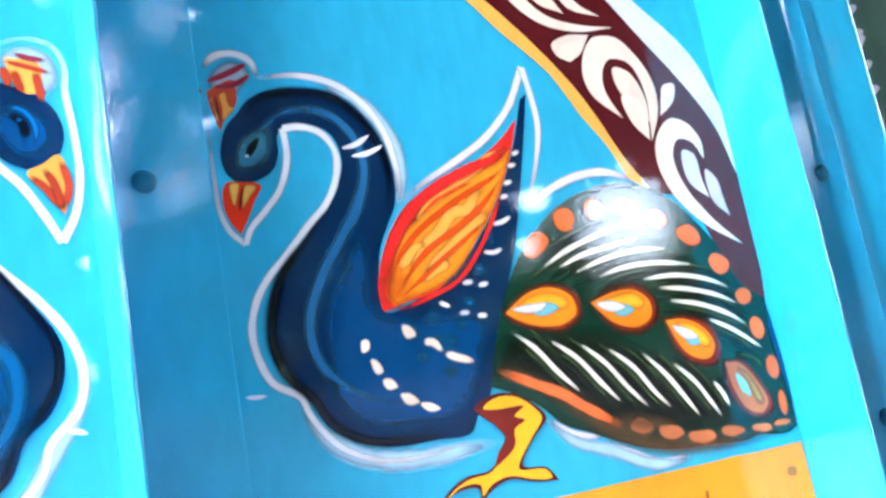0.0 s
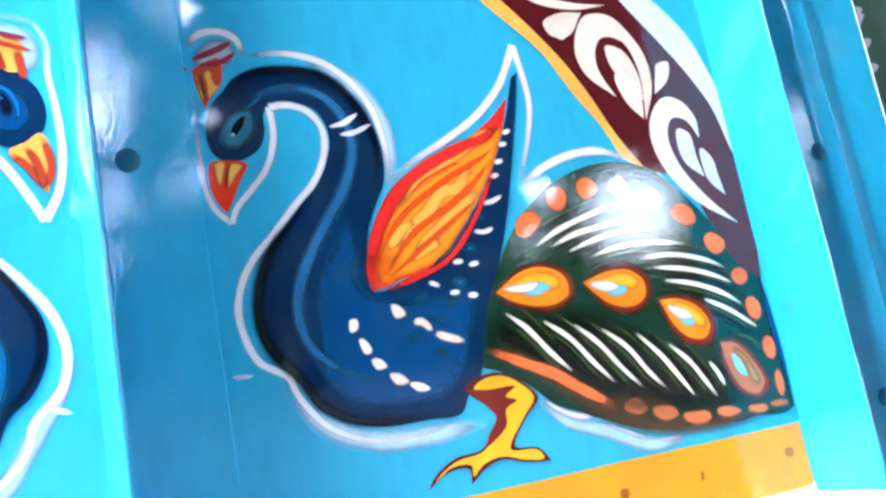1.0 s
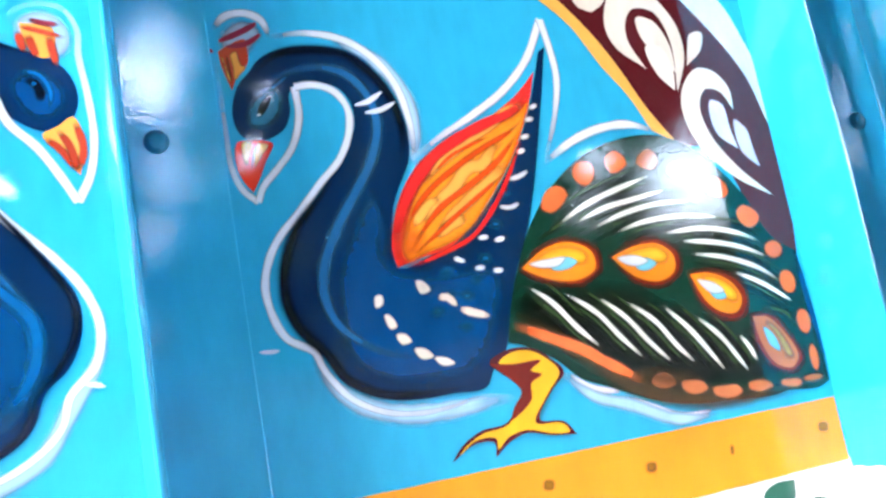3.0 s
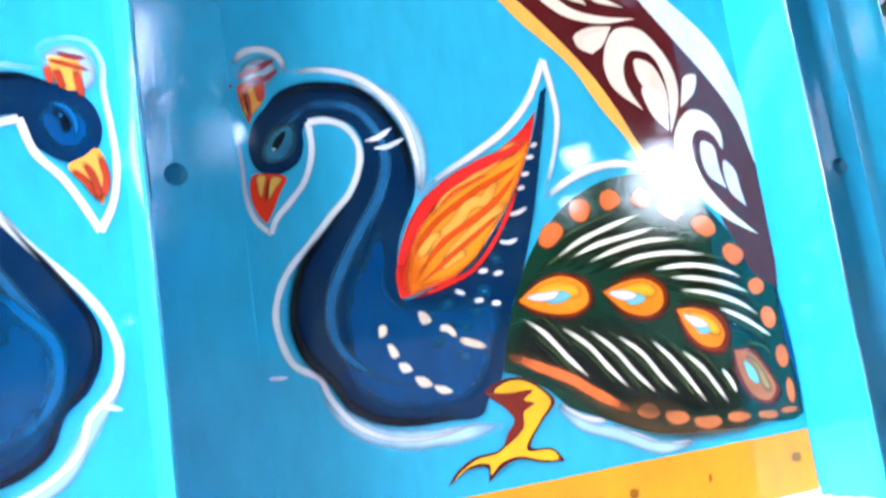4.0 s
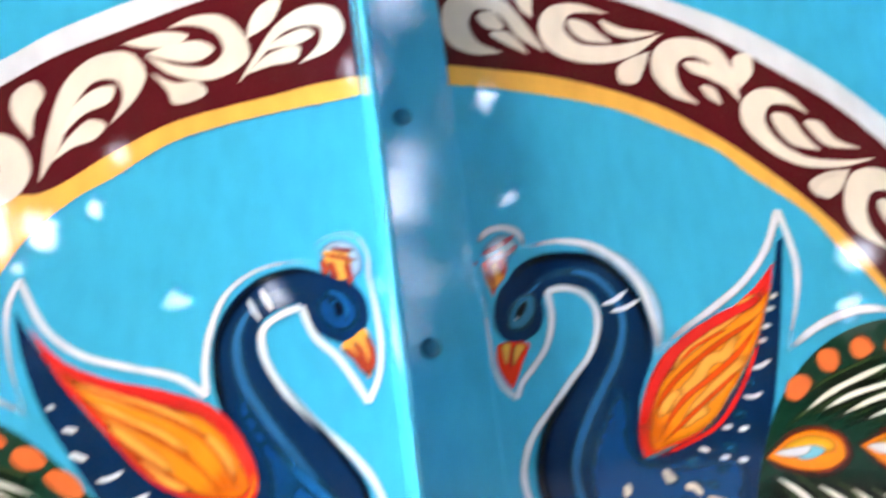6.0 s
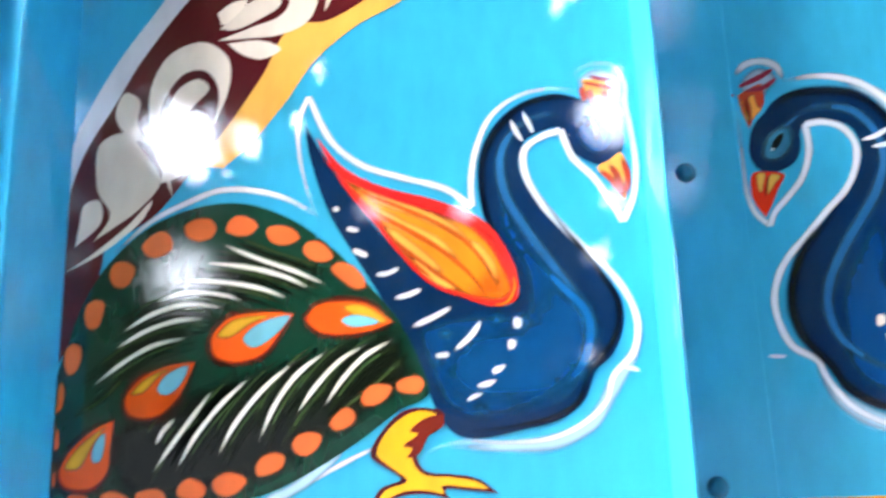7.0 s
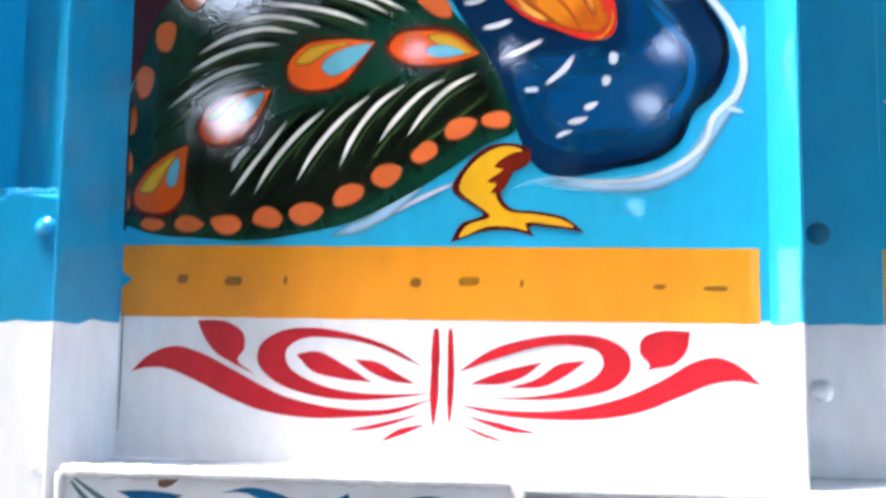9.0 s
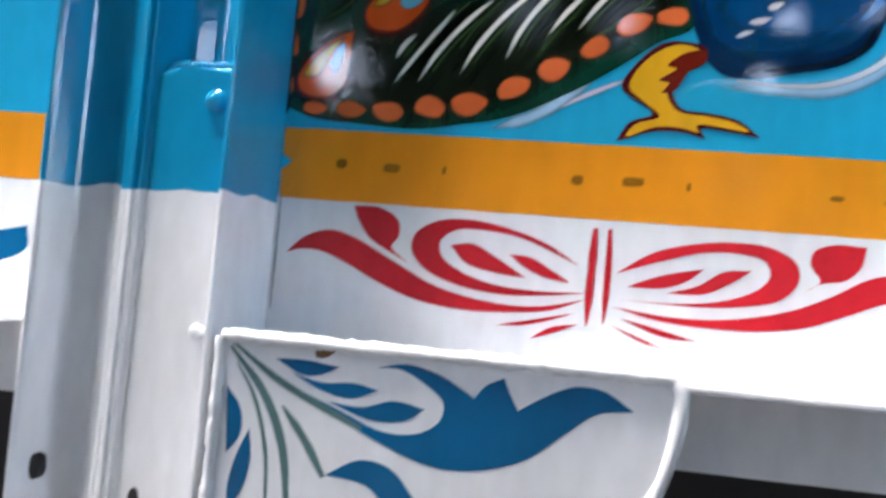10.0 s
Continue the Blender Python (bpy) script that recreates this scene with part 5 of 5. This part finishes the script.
fill("feather_eye_ring", "eye_red", 6, bird_left, [(246, 1700), (246, 1700), (211, 1703), (175, 1697), (158, 1677), (162, 1659), (183, 1651), (212, 1658), (232, 1681)], 2)
fill("feather_eye_glow", "eye_gold", 7, bird_left, [(245, 1699), (245, 1699), (211, 1701), (178, 1696), (163, 1678), (176, 1675), (205, 1691)], 5)
fill("feather_eye_core", "sky_pale", 8, bird_left, [(191, 1675), (205, 1690), (242, 1698), (222, 1674), (201, 1665)], 2)
fill("feather_eye", "maroon_dark", 5, bird_left, [(148, 1656), (148, 1656), (112, 1655), (77, 1641), (66, 1617), (73, 1597), (105, 1593), (131, 1613), (141, 1636)], 5)
fill("feather_eye_ring", "eye_red", 6, bird_left, [(145, 1655), (145, 1655), (112, 1651), (84, 1637), (71, 1617), (77, 1602), (104, 1599), (126, 1616), (137, 1636)], 2)
fill("feather_eye_glow", "eye_gold", 7, bird_left, [(143, 1653), (143, 1653), (112, 1649), (87, 1637), (76, 1622), (90, 1622), (110, 1641)], 5)
fill("feather_eye_core", "sky_pale", 8, bird_left, [(104, 1626), (113, 1642), (137, 1651), (129, 1630), (113, 1620)], 2)
fill("feather_eye", "maroon_dark", 5, bird_left, [(65, 1602), (65, 1602), (37, 1593), (13, 1571), (3, 1546), (11, 1529), (47, 1526), (62, 1545), (65, 1574)], 5)
fill("feather_eye_ring", "eye_red", 6, bird_left, [(63, 1600), (63, 1600), (40, 1589), (18, 1569), (8, 1546), (15, 1534), (44, 1532), (58, 1546), (61, 1574)], 2)
fill("feather_eye_glow", "eye_gold", 7, bird_left, [(61, 1598), (61, 1598), (41, 1587), (21, 1569), (12, 1551), (28, 1549), (44, 1574)], 5)
fill("feather_eye_core", "sky_pale", 8, bird_left, [(40, 1564), (45, 1580), (53, 1587), (54, 1568), (49, 1556), (42, 1557)], 2)
fill("leg_outline", "maroon", 5, bird_left, [(356, 1597), (377, 1599), (395, 1593), (391, 1578), (372, 1567), (367, 1552), (375, 1538), (401, 1534), (428, 1528), (446, 1514), (446, 1514), (417, 1518), (394, 1519), (399, 1510), (399, 1510), (380, 1515), (354, 1515), (320, 1504), (320, 1504), (330, 1522), (351, 1531), (339, 1540), (321, 1554), (331, 1575)])
fill("leg", "ochre_leg", 6, bird_left, [(359, 1593), (377, 1596), (389, 1590), (385, 1579), (367, 1568), (362, 1552), (371, 1536), (401, 1531), (425, 1526), (436, 1519), (417, 1521), (390, 1522), (393, 1516), (378, 1519), (354, 1519), (328, 1509), (335, 1520), (357, 1529), (343, 1541), (328, 1555), (335, 1573)])
fill("leg_shade", "maroon_leg", 7, bird_left, [(395, 1592), (395, 1592), (377, 1589), (361, 1576), (369, 1574), (354, 1562), (364, 1560), (357, 1551), (368, 1553), (381, 1573), (394, 1580)])
brush("panel_joint", "joint", 1, panel_left, [(3, 1436), (3.4, 1390), (3.1, 1322)], 2.0, 0.7, 0.4)
# olive and black streaks drawn between the pale hairs of both tails
for k, (owner, line) in enumerate(list(HAIRS)):
    d = (line[-1] - line[0]).normalized()
    side = Vector((-d.y, d.x))
    for off, key, wide in ((7.5, "black_green", 9.0), (-7.0, "green_light", 7.5), (13.0, "green_light", 6.0), (-13.5, "black_green", 8.0)):
        shift = side * off + d * 8 * noise.noise((k * 1.7, off, 5))
        brush("tail_streak", key, 4, owner, [tuple(p + shift) for p in line], wide, 0.2, 0.15, True)

fill("feather_tint", "blue_pale", 5, bird_left, [(461, 1690), (460, 1681), (451, 1675), (443, 1679), (444, 1688), (453, 1694)], 8)
fill("feather_tint", "blue_pale", 5, bird_left, [(492, 1677), (485, 1672), (475, 1675), (472, 1684), (479, 1689), (489, 1686)], 8)
fill("feather_tint", "blue_pale", 5, bird_left, [(494, 1656), (488, 1650), (477, 1650), (473, 1658), (479, 1665), (489, 1664)], 8)
fill("feather_tint", "blue_pale", 5, bird_left, [(485, 1639), (481, 1630), (471, 1629), (465, 1635), (469, 1644), (479, 1645)], 8)
fill("feather_tint", "blue_pale", 5, bird_left, [(472, 1618), (470, 1610), (460, 1606), (453, 1611), (455, 1619), (465, 1623)], 8)
fill("feather_tint", "blue_pale", 5, bird_left, [(441, 1653), (433, 1649), (423, 1654), (422, 1663), (430, 1667), (439, 1662)], 8)
fill("feather_tint", "blue_pale", 5, bird_left, [(443, 1594), (436, 1588), (426, 1590), (422, 1599), (429, 1605), (439, 1602)], 8)
fill("feather_tint", "blue_pale", 5, bird_left, [(410, 1672), (405, 1665), (394, 1665), (389, 1672), (394, 1680), (405, 1680)], 8)
fill("feather_tint", "blue_pale", 5, bird_left, [(418, 1636), (414, 1627), (404, 1625), (397, 1631), (401, 1639), (411, 1642)], 8)
fill("feather_tint", "blue_pale", 5, bird_left, [(400, 1650), (399, 1640), (389, 1636), (381, 1640), (383, 1649), (392, 1654)], 8)
fill("feather_tint", "blue_pale", 5, bird_left, [(450, 1629), (443, 1624), (433, 1628), (431, 1637), (438, 1642), (448, 1638)], 8)
fill("feather_tint", "blue_pale", 5, bird_right, [(915, 1692), (912, 1684), (902, 1680), (894, 1684), (897, 1692), (907, 1696)], 8)
fill("feather_tint", "blue_pale", 5, bird_right, [(931, 1659), (923, 1654), (913, 1659), (911, 1667), (920, 1671), (930, 1667)], 8)
fill("feather_tint", "blue_pale", 5, bird_right, [(926, 1631), (918, 1626), (908, 1628), (904, 1636), (912, 1641), (922, 1639)], 8)
fill("feather_tint", "blue_pale", 5, bird_right, [(916, 1665), (910, 1658), (899, 1658), (894, 1664), (899, 1671), (910, 1672)], 8)
fill("feather_tint", "blue_pale", 5, bird_right, [(891, 1676), (887, 1668), (877, 1666), (870, 1671), (874, 1679), (884, 1682)], 8)
fill("feather_tint", "blue_pale", 5, bird_right, [(957, 1691), (948, 1688), (938, 1694), (938, 1702), (948, 1706), (957, 1700)], 8)
fill("feather_tint", "blue_pale", 5, bird_right, [(976, 1726), (968, 1721), (957, 1724), (955, 1733), (964, 1738), (974, 1735)], 8)
fill("feather_tint", "blue_pale", 5, bird_right, [(992, 1759), (985, 1752), (973, 1753), (969, 1761), (976, 1768), (988, 1767)], 8)
fill("feather_tint", "blue_pale", 5, bird_right, [(946, 1679), (941, 1671), (930, 1670), (924, 1677), (929, 1684), (940, 1685)], 8)
fill("feather_tint", "blue_pale", 5, bird_right, [(899, 1654), (896, 1646), (886, 1643), (878, 1648), (881, 1656), (892, 1659)], 8)
# orange stripe marks
brush("smudge", "smudge", 3, stripe_left, [(55, 1467), (68, 1468)], 11.5, 0.8, 0.8, 1.5)
brush("smudge", "smudge", 3, stripe_left, [(102, 1466), (121, 1466)], 11.5, 0.8, 0.8, 1.5)
brush("smudge", "smudge", 3, stripe_left, [(160, 1467), (165, 1467)], 11.5, 0.8, 0.8, 1.5)
brush("smudge", "smudge", 3, stripe_left, [(281, 1466), (294, 1466)], 11.5, 0.8, 0.8, 1.5)
brush("smudge", "smudge", 3, stripe_left, [(327, 1467), (349, 1468)], 11.5, 0.8, 0.8, 1.5)
brush("smudge", "smudge", 3, stripe_left, [(385, 1466), (390, 1466)], 11.5, 0.8, 0.8, 1.5)
brush("smudge", "smudge", 3, stripe_left, [(507, 1464), (521, 1464)], 6.5, 0.8, 0.8, 1.5)
brush("smudge", "smudge", 3, stripe_left, [(552, 1463), (577, 1463)], 6.5, 0.8, 0.8, 1.5)
brush("smudge", "smudge", 3, stripe_right, [(1078, 1471), (1093, 1469)], 14.2, 0.8, 0.8, 1.5)
brush("smudge", "smudge", 3, stripe_right, [(1305, 1472), (1321, 1470)], 14.2, 0.8, 0.8, 1.5)
brush("smudge", "smudge", 3, stripe_right, [(1183, 1469), (1190, 1468)], 14.2, 0.8, 0.8, 1.5)
brush("smudge", "smudge", 3, stripe_right, [(962, 1476), (977, 1474)], 14.2, 0.8, 0.8, 1.5)
fill("stripe_notch", "panel_blue", 4, stripe_left, [(1, 1475), (1, 1475), (6, 1470), (11, 1468), (7, 1463), (1, 1459), (1, 1459)])
# red flower motif
motif_left = brush("floral_motif", "red_motif", 2, panel_left, [(308, 1423), (307, 1382), (306, 1333)], 7.7, 0.5, 0.1)
brush("petal", "red_motif", 2, motif_left, [(321, 1423), (322, 1382), (321, 1336)], 6.1, 0.5, 0.1)
fill("petal", "red_motif", 2, motif_left, [(78, 1428), (78, 1428), (106, 1427), (123, 1416), (124, 1400), (118, 1392), (136, 1377), (136, 1377), (113, 1388), (96, 1398), (84, 1414)])
fill("petal", "red_motif", 2, motif_left, [(14, 1378), (14, 1378), (32, 1395), (57, 1403), (79, 1398), (119, 1379), (163, 1358), (218, 1347), (261, 1347), (304, 1357), (304, 1357), (271, 1344), (229, 1339), (186, 1338), (142, 1344), (109, 1356), (75, 1372), (47, 1382), (27, 1382)])
fill("petal", "red_motif", 2, motif_left, [(296, 1387), (296, 1387), (265, 1405), (227, 1417), (194, 1422), (161, 1419), (140, 1405), (138, 1389), (152, 1373), (185, 1360), (228, 1355), (271, 1358), (306, 1363), (306, 1363), (260, 1361), (217, 1364), (185, 1374), (167, 1387), (165, 1400), (178, 1411), (211, 1413), (243, 1408)])
fill("petal", "red_motif", 2, motif_left, [(175, 1397), (175, 1397), (195, 1400), (217, 1390), (248, 1372), (248, 1372), (217, 1375), (190, 1382)])
fill("petal", "red_motif", 2, motif_left, [(231, 1393), (231, 1393), (252, 1391), (271, 1381), (289, 1371), (289, 1371), (265, 1374), (244, 1383)])
fill("petal", "red_motif", 2, motif_left, [(225, 1327), (225, 1327), (250, 1333), (296, 1344), (296, 1344), (266, 1333), (245, 1328)])
fill("petal", "red_motif", 2, motif_left, [(256, 1317), (256, 1317), (274, 1329), (299, 1334), (299, 1334), (277, 1324)])
fill("petal", "red_motif", 2, motif_left, [(541, 1423), (541, 1423), (538, 1406), (526, 1393), (505, 1388), (488, 1377), (488, 1377), (505, 1391), (496, 1403), (498, 1416), (513, 1423)])
fill("petal", "red_motif", 2, motif_left, [(604, 1376), (604, 1376), (586, 1392), (566, 1400), (546, 1396), (515, 1378), (480, 1362), (428, 1350), (376, 1348), (328, 1353), (328, 1353), (366, 1344), (408, 1341), (454, 1342), (495, 1349), (530, 1363), (561, 1376), (581, 1379)])
fill("petal", "red_motif", 2, motif_left, [(329, 1383), (329, 1383), (360, 1404), (397, 1415), (433, 1419), (464, 1416), (485, 1403), (487, 1388), (474, 1372), (444, 1363), (402, 1359), (333, 1360), (333, 1360), (392, 1361), (433, 1369), (457, 1382), (463, 1392), (459, 1403), (438, 1409), (407, 1408), (371, 1398)])
fill("petal", "red_motif", 2, motif_left, [(340, 1372), (340, 1372), (366, 1383), (387, 1389), (406, 1393), (406, 1393), (392, 1381), (371, 1373)])
fill("petal", "red_motif", 2, motif_left, [(375, 1369), (375, 1369), (402, 1378), (423, 1392), (447, 1395), (447, 1395), (428, 1381), (408, 1371)])
fill("petal", "red_motif", 2, motif_left, [(336, 1343), (336, 1343), (366, 1337), (404, 1328), (404, 1328), (377, 1329), (356, 1335)])
fill("petal", "red_motif", 2, motif_left, [(328, 1336), (328, 1336), (351, 1328), (375, 1319), (375, 1319), (356, 1323)])
# blue flower on the gusset
flower = fill("painted_flower", "blue_flower", 1, gusset, [(141, 1285), (141, 1285), (165, 1290), (194, 1284), (214, 1274), (224, 1268), (224, 1268), (232, 1279), (247, 1287), (247, 1287), (253, 1274), (260, 1262), (260, 1262), (278, 1274), (304, 1286), (326, 1285), (351, 1271), (351, 1271), (323, 1266), (298, 1247), (269, 1224), (233, 1211), (196, 1209), (152, 1222), (112, 1240), (75, 1260), (75, 1260), (111, 1247), (151, 1233), (180, 1235), (197, 1247), (199, 1261), (181, 1276), (161, 1285)])
fill("petal", "blue_flower", 1, flower, [(52, 1284), (52, 1284), (78, 1285), (109, 1282), (109, 1282), (96, 1275), (79, 1272)])
fill("petal", "blue_flower", 1, flower, [(66, 1274), (66, 1274), (94, 1268), (124, 1270), (144, 1266), (144, 1266), (120, 1257), (93, 1262)])
fill("petal", "blue_flower", 1, flower, [(100, 1253), (100, 1253), (130, 1251), (158, 1259), (184, 1255), (184, 1255), (169, 1244), (141, 1241)])
fill("petal", "blue_flower", 1, flower, [(11, 1257), (11, 1257), (25, 1240), (27, 1217), (16, 1200), (16, 1200)])
fill("petal", "blue_flower", 1, flower, [(20, 1172), (26, 1202), (35, 1223), (35, 1223), (38, 1194), (30, 1165), (22, 1157)])
fill("petal", "blue_flower", 1, flower, [(104, 1192), (104, 1192), (134, 1208), (159, 1204), (185, 1178), (185, 1178), (162, 1172), (141, 1187)])
brush("stem", "green_stem", 1, flower, [(11, 1291), (46, 1252), (65, 1212), (74, 1161)], 7.7, 0.2, 0.6)
brush("stem", "green_stem", 1, flower, [(13, 1294), (55, 1267), (91, 1250), (132, 1233)], 6.1, 0.2, 0.6)
brush("stem", "green_stem", 1, flower, [(62, 1245), (84, 1219), (103, 1190)], 7.2, 0.2, 0.6)
brush("stem", "green_stem", 1, flower, [(18, 1278), (36, 1251), (51, 1205), (55, 1163)], 3.9, 0.2, 0.6)
brush("rust_mark", "rust", 1, gusset, [(87, 1290), (96, 1294), (105, 1300)], 9.9, 0.5, 0.3)
fill("petal", "blue_flower", 2, panel_fore, [(-322, 1370), (-297, 1376), (-266, 1383), (-266, 1383), (-264, 1361), (-293, 1345), (-318, 1338)])

# the same flower in dark green at the foot of the right panel
for ob in (motif_left, *motif_left.children):
    twin = ob.copy()
    twin.data = ob.data.copy()
    twin.data.materials[0] = art_paint("leaf_green", False)
    scene.collection.objects.link(twin)
    twin.matrix_basis = pose(0.7165, 0, 0.002) if ob == motif_left else Matrix.Identity(4)
    if ob == motif_left:
        motif_right = twin
    twin.parent = panel_right if ob == motif_left else motif_right

# dark green ground with white leaves on the panel behind the aft pillar
aft_ground = fill("painted_ground", "aft_green", 1, panel_aft, [(1546, 1510), (1546, 1510), (2150, 1510), (2150, 1510), (2150, 2300), (2150, 2300), (1546, 2300), (1546, 2300)])
for i in range(14):
    z = 1900 + i * 28
    brush("painted_leaf", "white" if i % 2 else "lilac", 2, aft_ground, [(1552, z), (1584, z + 16), (1644, z + 34 + 10 * (i % 3))], 20, 0.3, 0.2)

# ---- unseen trees added behind the viewer to block sky and shape glare ----
LEAF = bpy.data.materials.new("foliage")
LEAF.use_nodes = True
lb = LEAF.node_tree.nodes["Principled BSDF"]
lr = LEAF.node_tree.nodes.new("ShaderNodeNewGeometry")
lm = LEAF.node_tree.nodes.new("ShaderNodeValToRGB")
# leaf colours darkened to keep their reflection in the enamel dim
lm.color_ramp.elements[0].color, lm.color_ramp.elements[1].color = (0.012, 0.030, 0.008, 1), (0.040, 0.075, 0.02, 1)
LEAF.node_tree.links.new(lr.outputs["Random Per Island"], lm.inputs[0])
LEAF.node_tree.links.new(lm.outputs[0], lb.inputs["Base Color"])
lb.inputs["Roughness"].default_value = 0.6
BARK = paint("bark", (0.12, 0.085, 0.06), 0.9, 0.6, 0.3, 20.0, coat=0.0)

# openings set to place glare and admit the sun: azimuth and elevation in degrees, and half-width
GLARE_GAPS = [(39.6, 10.6, 4.3), (34.3, 13.2, 0.9), (33.3, 10.4, 0.7), (8.2, 21.5, 2.0), (7, 13.3, 0.9), (6.2, 7, 0.3), (13, 17.2, 0.6), (13.8, 26.9, 0.4), (6, 29.5, 1.3),
        (9.4, 34.6, 1.8), (16.4, 33.5, 1.1), (14.5, 20.7, 0.4), (-15.2, 20.8, 1.0), (-12.3, 22, 0.4), (-19.5, 20.3, 3.4), (-13.9, 23.7, 0.7), (9.7, 23.8, 0.8),
        (-1.3, 16.4, 0.8), (-10.9, 25.4, 0.4), (-19, 12.2, 1.8), (8.6, 16.7, 0.7), (-7.6, 16.7, 0.7), (-68, 69.8, 15.0)]
HUB = Vector((0.5, 0.85, 1.55))
rng = np.random.default_rng(5)


def crown(tree, centre, size, count, leaf):
    p = rng.normal(size=(count, 3))
    p /= np.linalg.norm(p, axis=1)[:, None]
    p *= (rng.random((count, 1)) ** 0.4) * (0.85 + 0.3 * rng.random((count, 1)))
    p = p * np.array(size) + np.array(centre)
    p = p[p[:, 2] > 0.5]
    d = p - np.array(HUB)
    az = np.degrees(np.arctan2(d[:, 0], -d[:, 1]))
    el = np.degrees(np.arctan2(d[:, 2], np.hypot(d[:, 0], d[:, 1])))
    keep = np.ones(len(p), bool)
    for a, e, w in GLARE_GAPS:
        ang = np.hypot((az - a) * np.cos(np.radians(e)), el - e)
        keep &= ang > w * (0.40 + 0.7 * rng.random(len(p))) + 0.63
    p = p[keep]
    n = len(p)
    a, b = rng.normal(size=(n, 3)), rng.normal(size=(n, 3))
    a /= np.linalg.norm(a, axis=1)[:, None]
    b -= a * (a * b).sum(1)[:, None]
    b /= np.linalg.norm(b, axis=1)[:, None]
    s = leaf * (0.6 + 0.8 * rng.random((n, 1)))
    v = np.stack([p - a * s, p + b * s * 0.5, p + a * s, p - b * s * 0.5], 1).reshape(-1, 3)
    f = np.arange(n * 4).reshape(-1, 4)
    return mesh("crown", v.tolist(), f.tolist(), LEAF, tree, "added mass of dark leaves that blocks sky, with gaps for glare")


def tree(x, y, h, spread, count):
    bm = bmesh.new()
    bmesh.ops.create_cone(bm, cap_ends=True, segments=12, radius1=0.30, radius2=0.13, depth=h * 0.6, matrix=pose(x, y, h * 0.3))
    for k in range(6):
        a = k * 1.05
        m = Matrix.Translation((x, y, h * (0.38 + 0.04 * k))) @ Euler((radians(45), 0, a)).to_matrix().to_4x4() @ Matrix.Translation((0, 0, spread * 0.35))
        bmesh.ops.create_cone(bm, cap_ends=True, segments=8, radius1=0.10, radius2=0.03, depth=spread * 0.7, matrix=m)
    top = new("tree")
    tagged(top, "unseen leafy tree added to block sky light", "tree", "roadside trees")
    part("trunk", bm, BARK, top)
    crown(top, (x, y, h * 0.56), (spread, 2.2, h * 0.47), count, 0.17)
    return top


wide = tree(-7.0, -5.0, 8.0, 1.0, 10)
# overhead leaves, apart from the trunk, added to cut light from the sky
crown(wide, (1.5, -3.2, 10.5), (10.0, 6.0, 2.0), 52000, 0.22)
for x, y, h, spread, count in ((-9.0, -8.5, 12.0, 4.6, 22000), (-2.0, -9.5, 15.0, 4.8, 32000), (5.0, -9.0, 15.0, 4.8, 32000), (11.5, -7.0, 14.0, 4.6, 24000), (12.0, -1.0, 13.0, 4.2, 14000), (-11.0, -2.5, 12.0, 4.0, 14000)):
    tree(x, y, h, spread, count)

# unseen wall under the trees, added to block low sky; colour darkened against reflections
bw = paint("screen_wall_plaster", (0.06, 0.06, 0.052), 0.9, 0.5, 0.3, 8.0, coat=0.0)
wall_back = tagged(part("boundary_wall", box(bmesh.new(), -22, 22, -7.4, -7.1, 0, 2.1, 0.03), bw), "unseen plastered wall added to block low sky, darkened to dim reflections", "wall", "", "structure")
# unseen hedge added behind it to close stray sky gaps
hedge = tagged(new("hedge"), "unseen long hedge of dark leaves added to close stray gaps of sky", "hedge")
crown(hedge, (0, -8.4, 2.9), (18, 1.3, 2.8), 46000, 0.18)
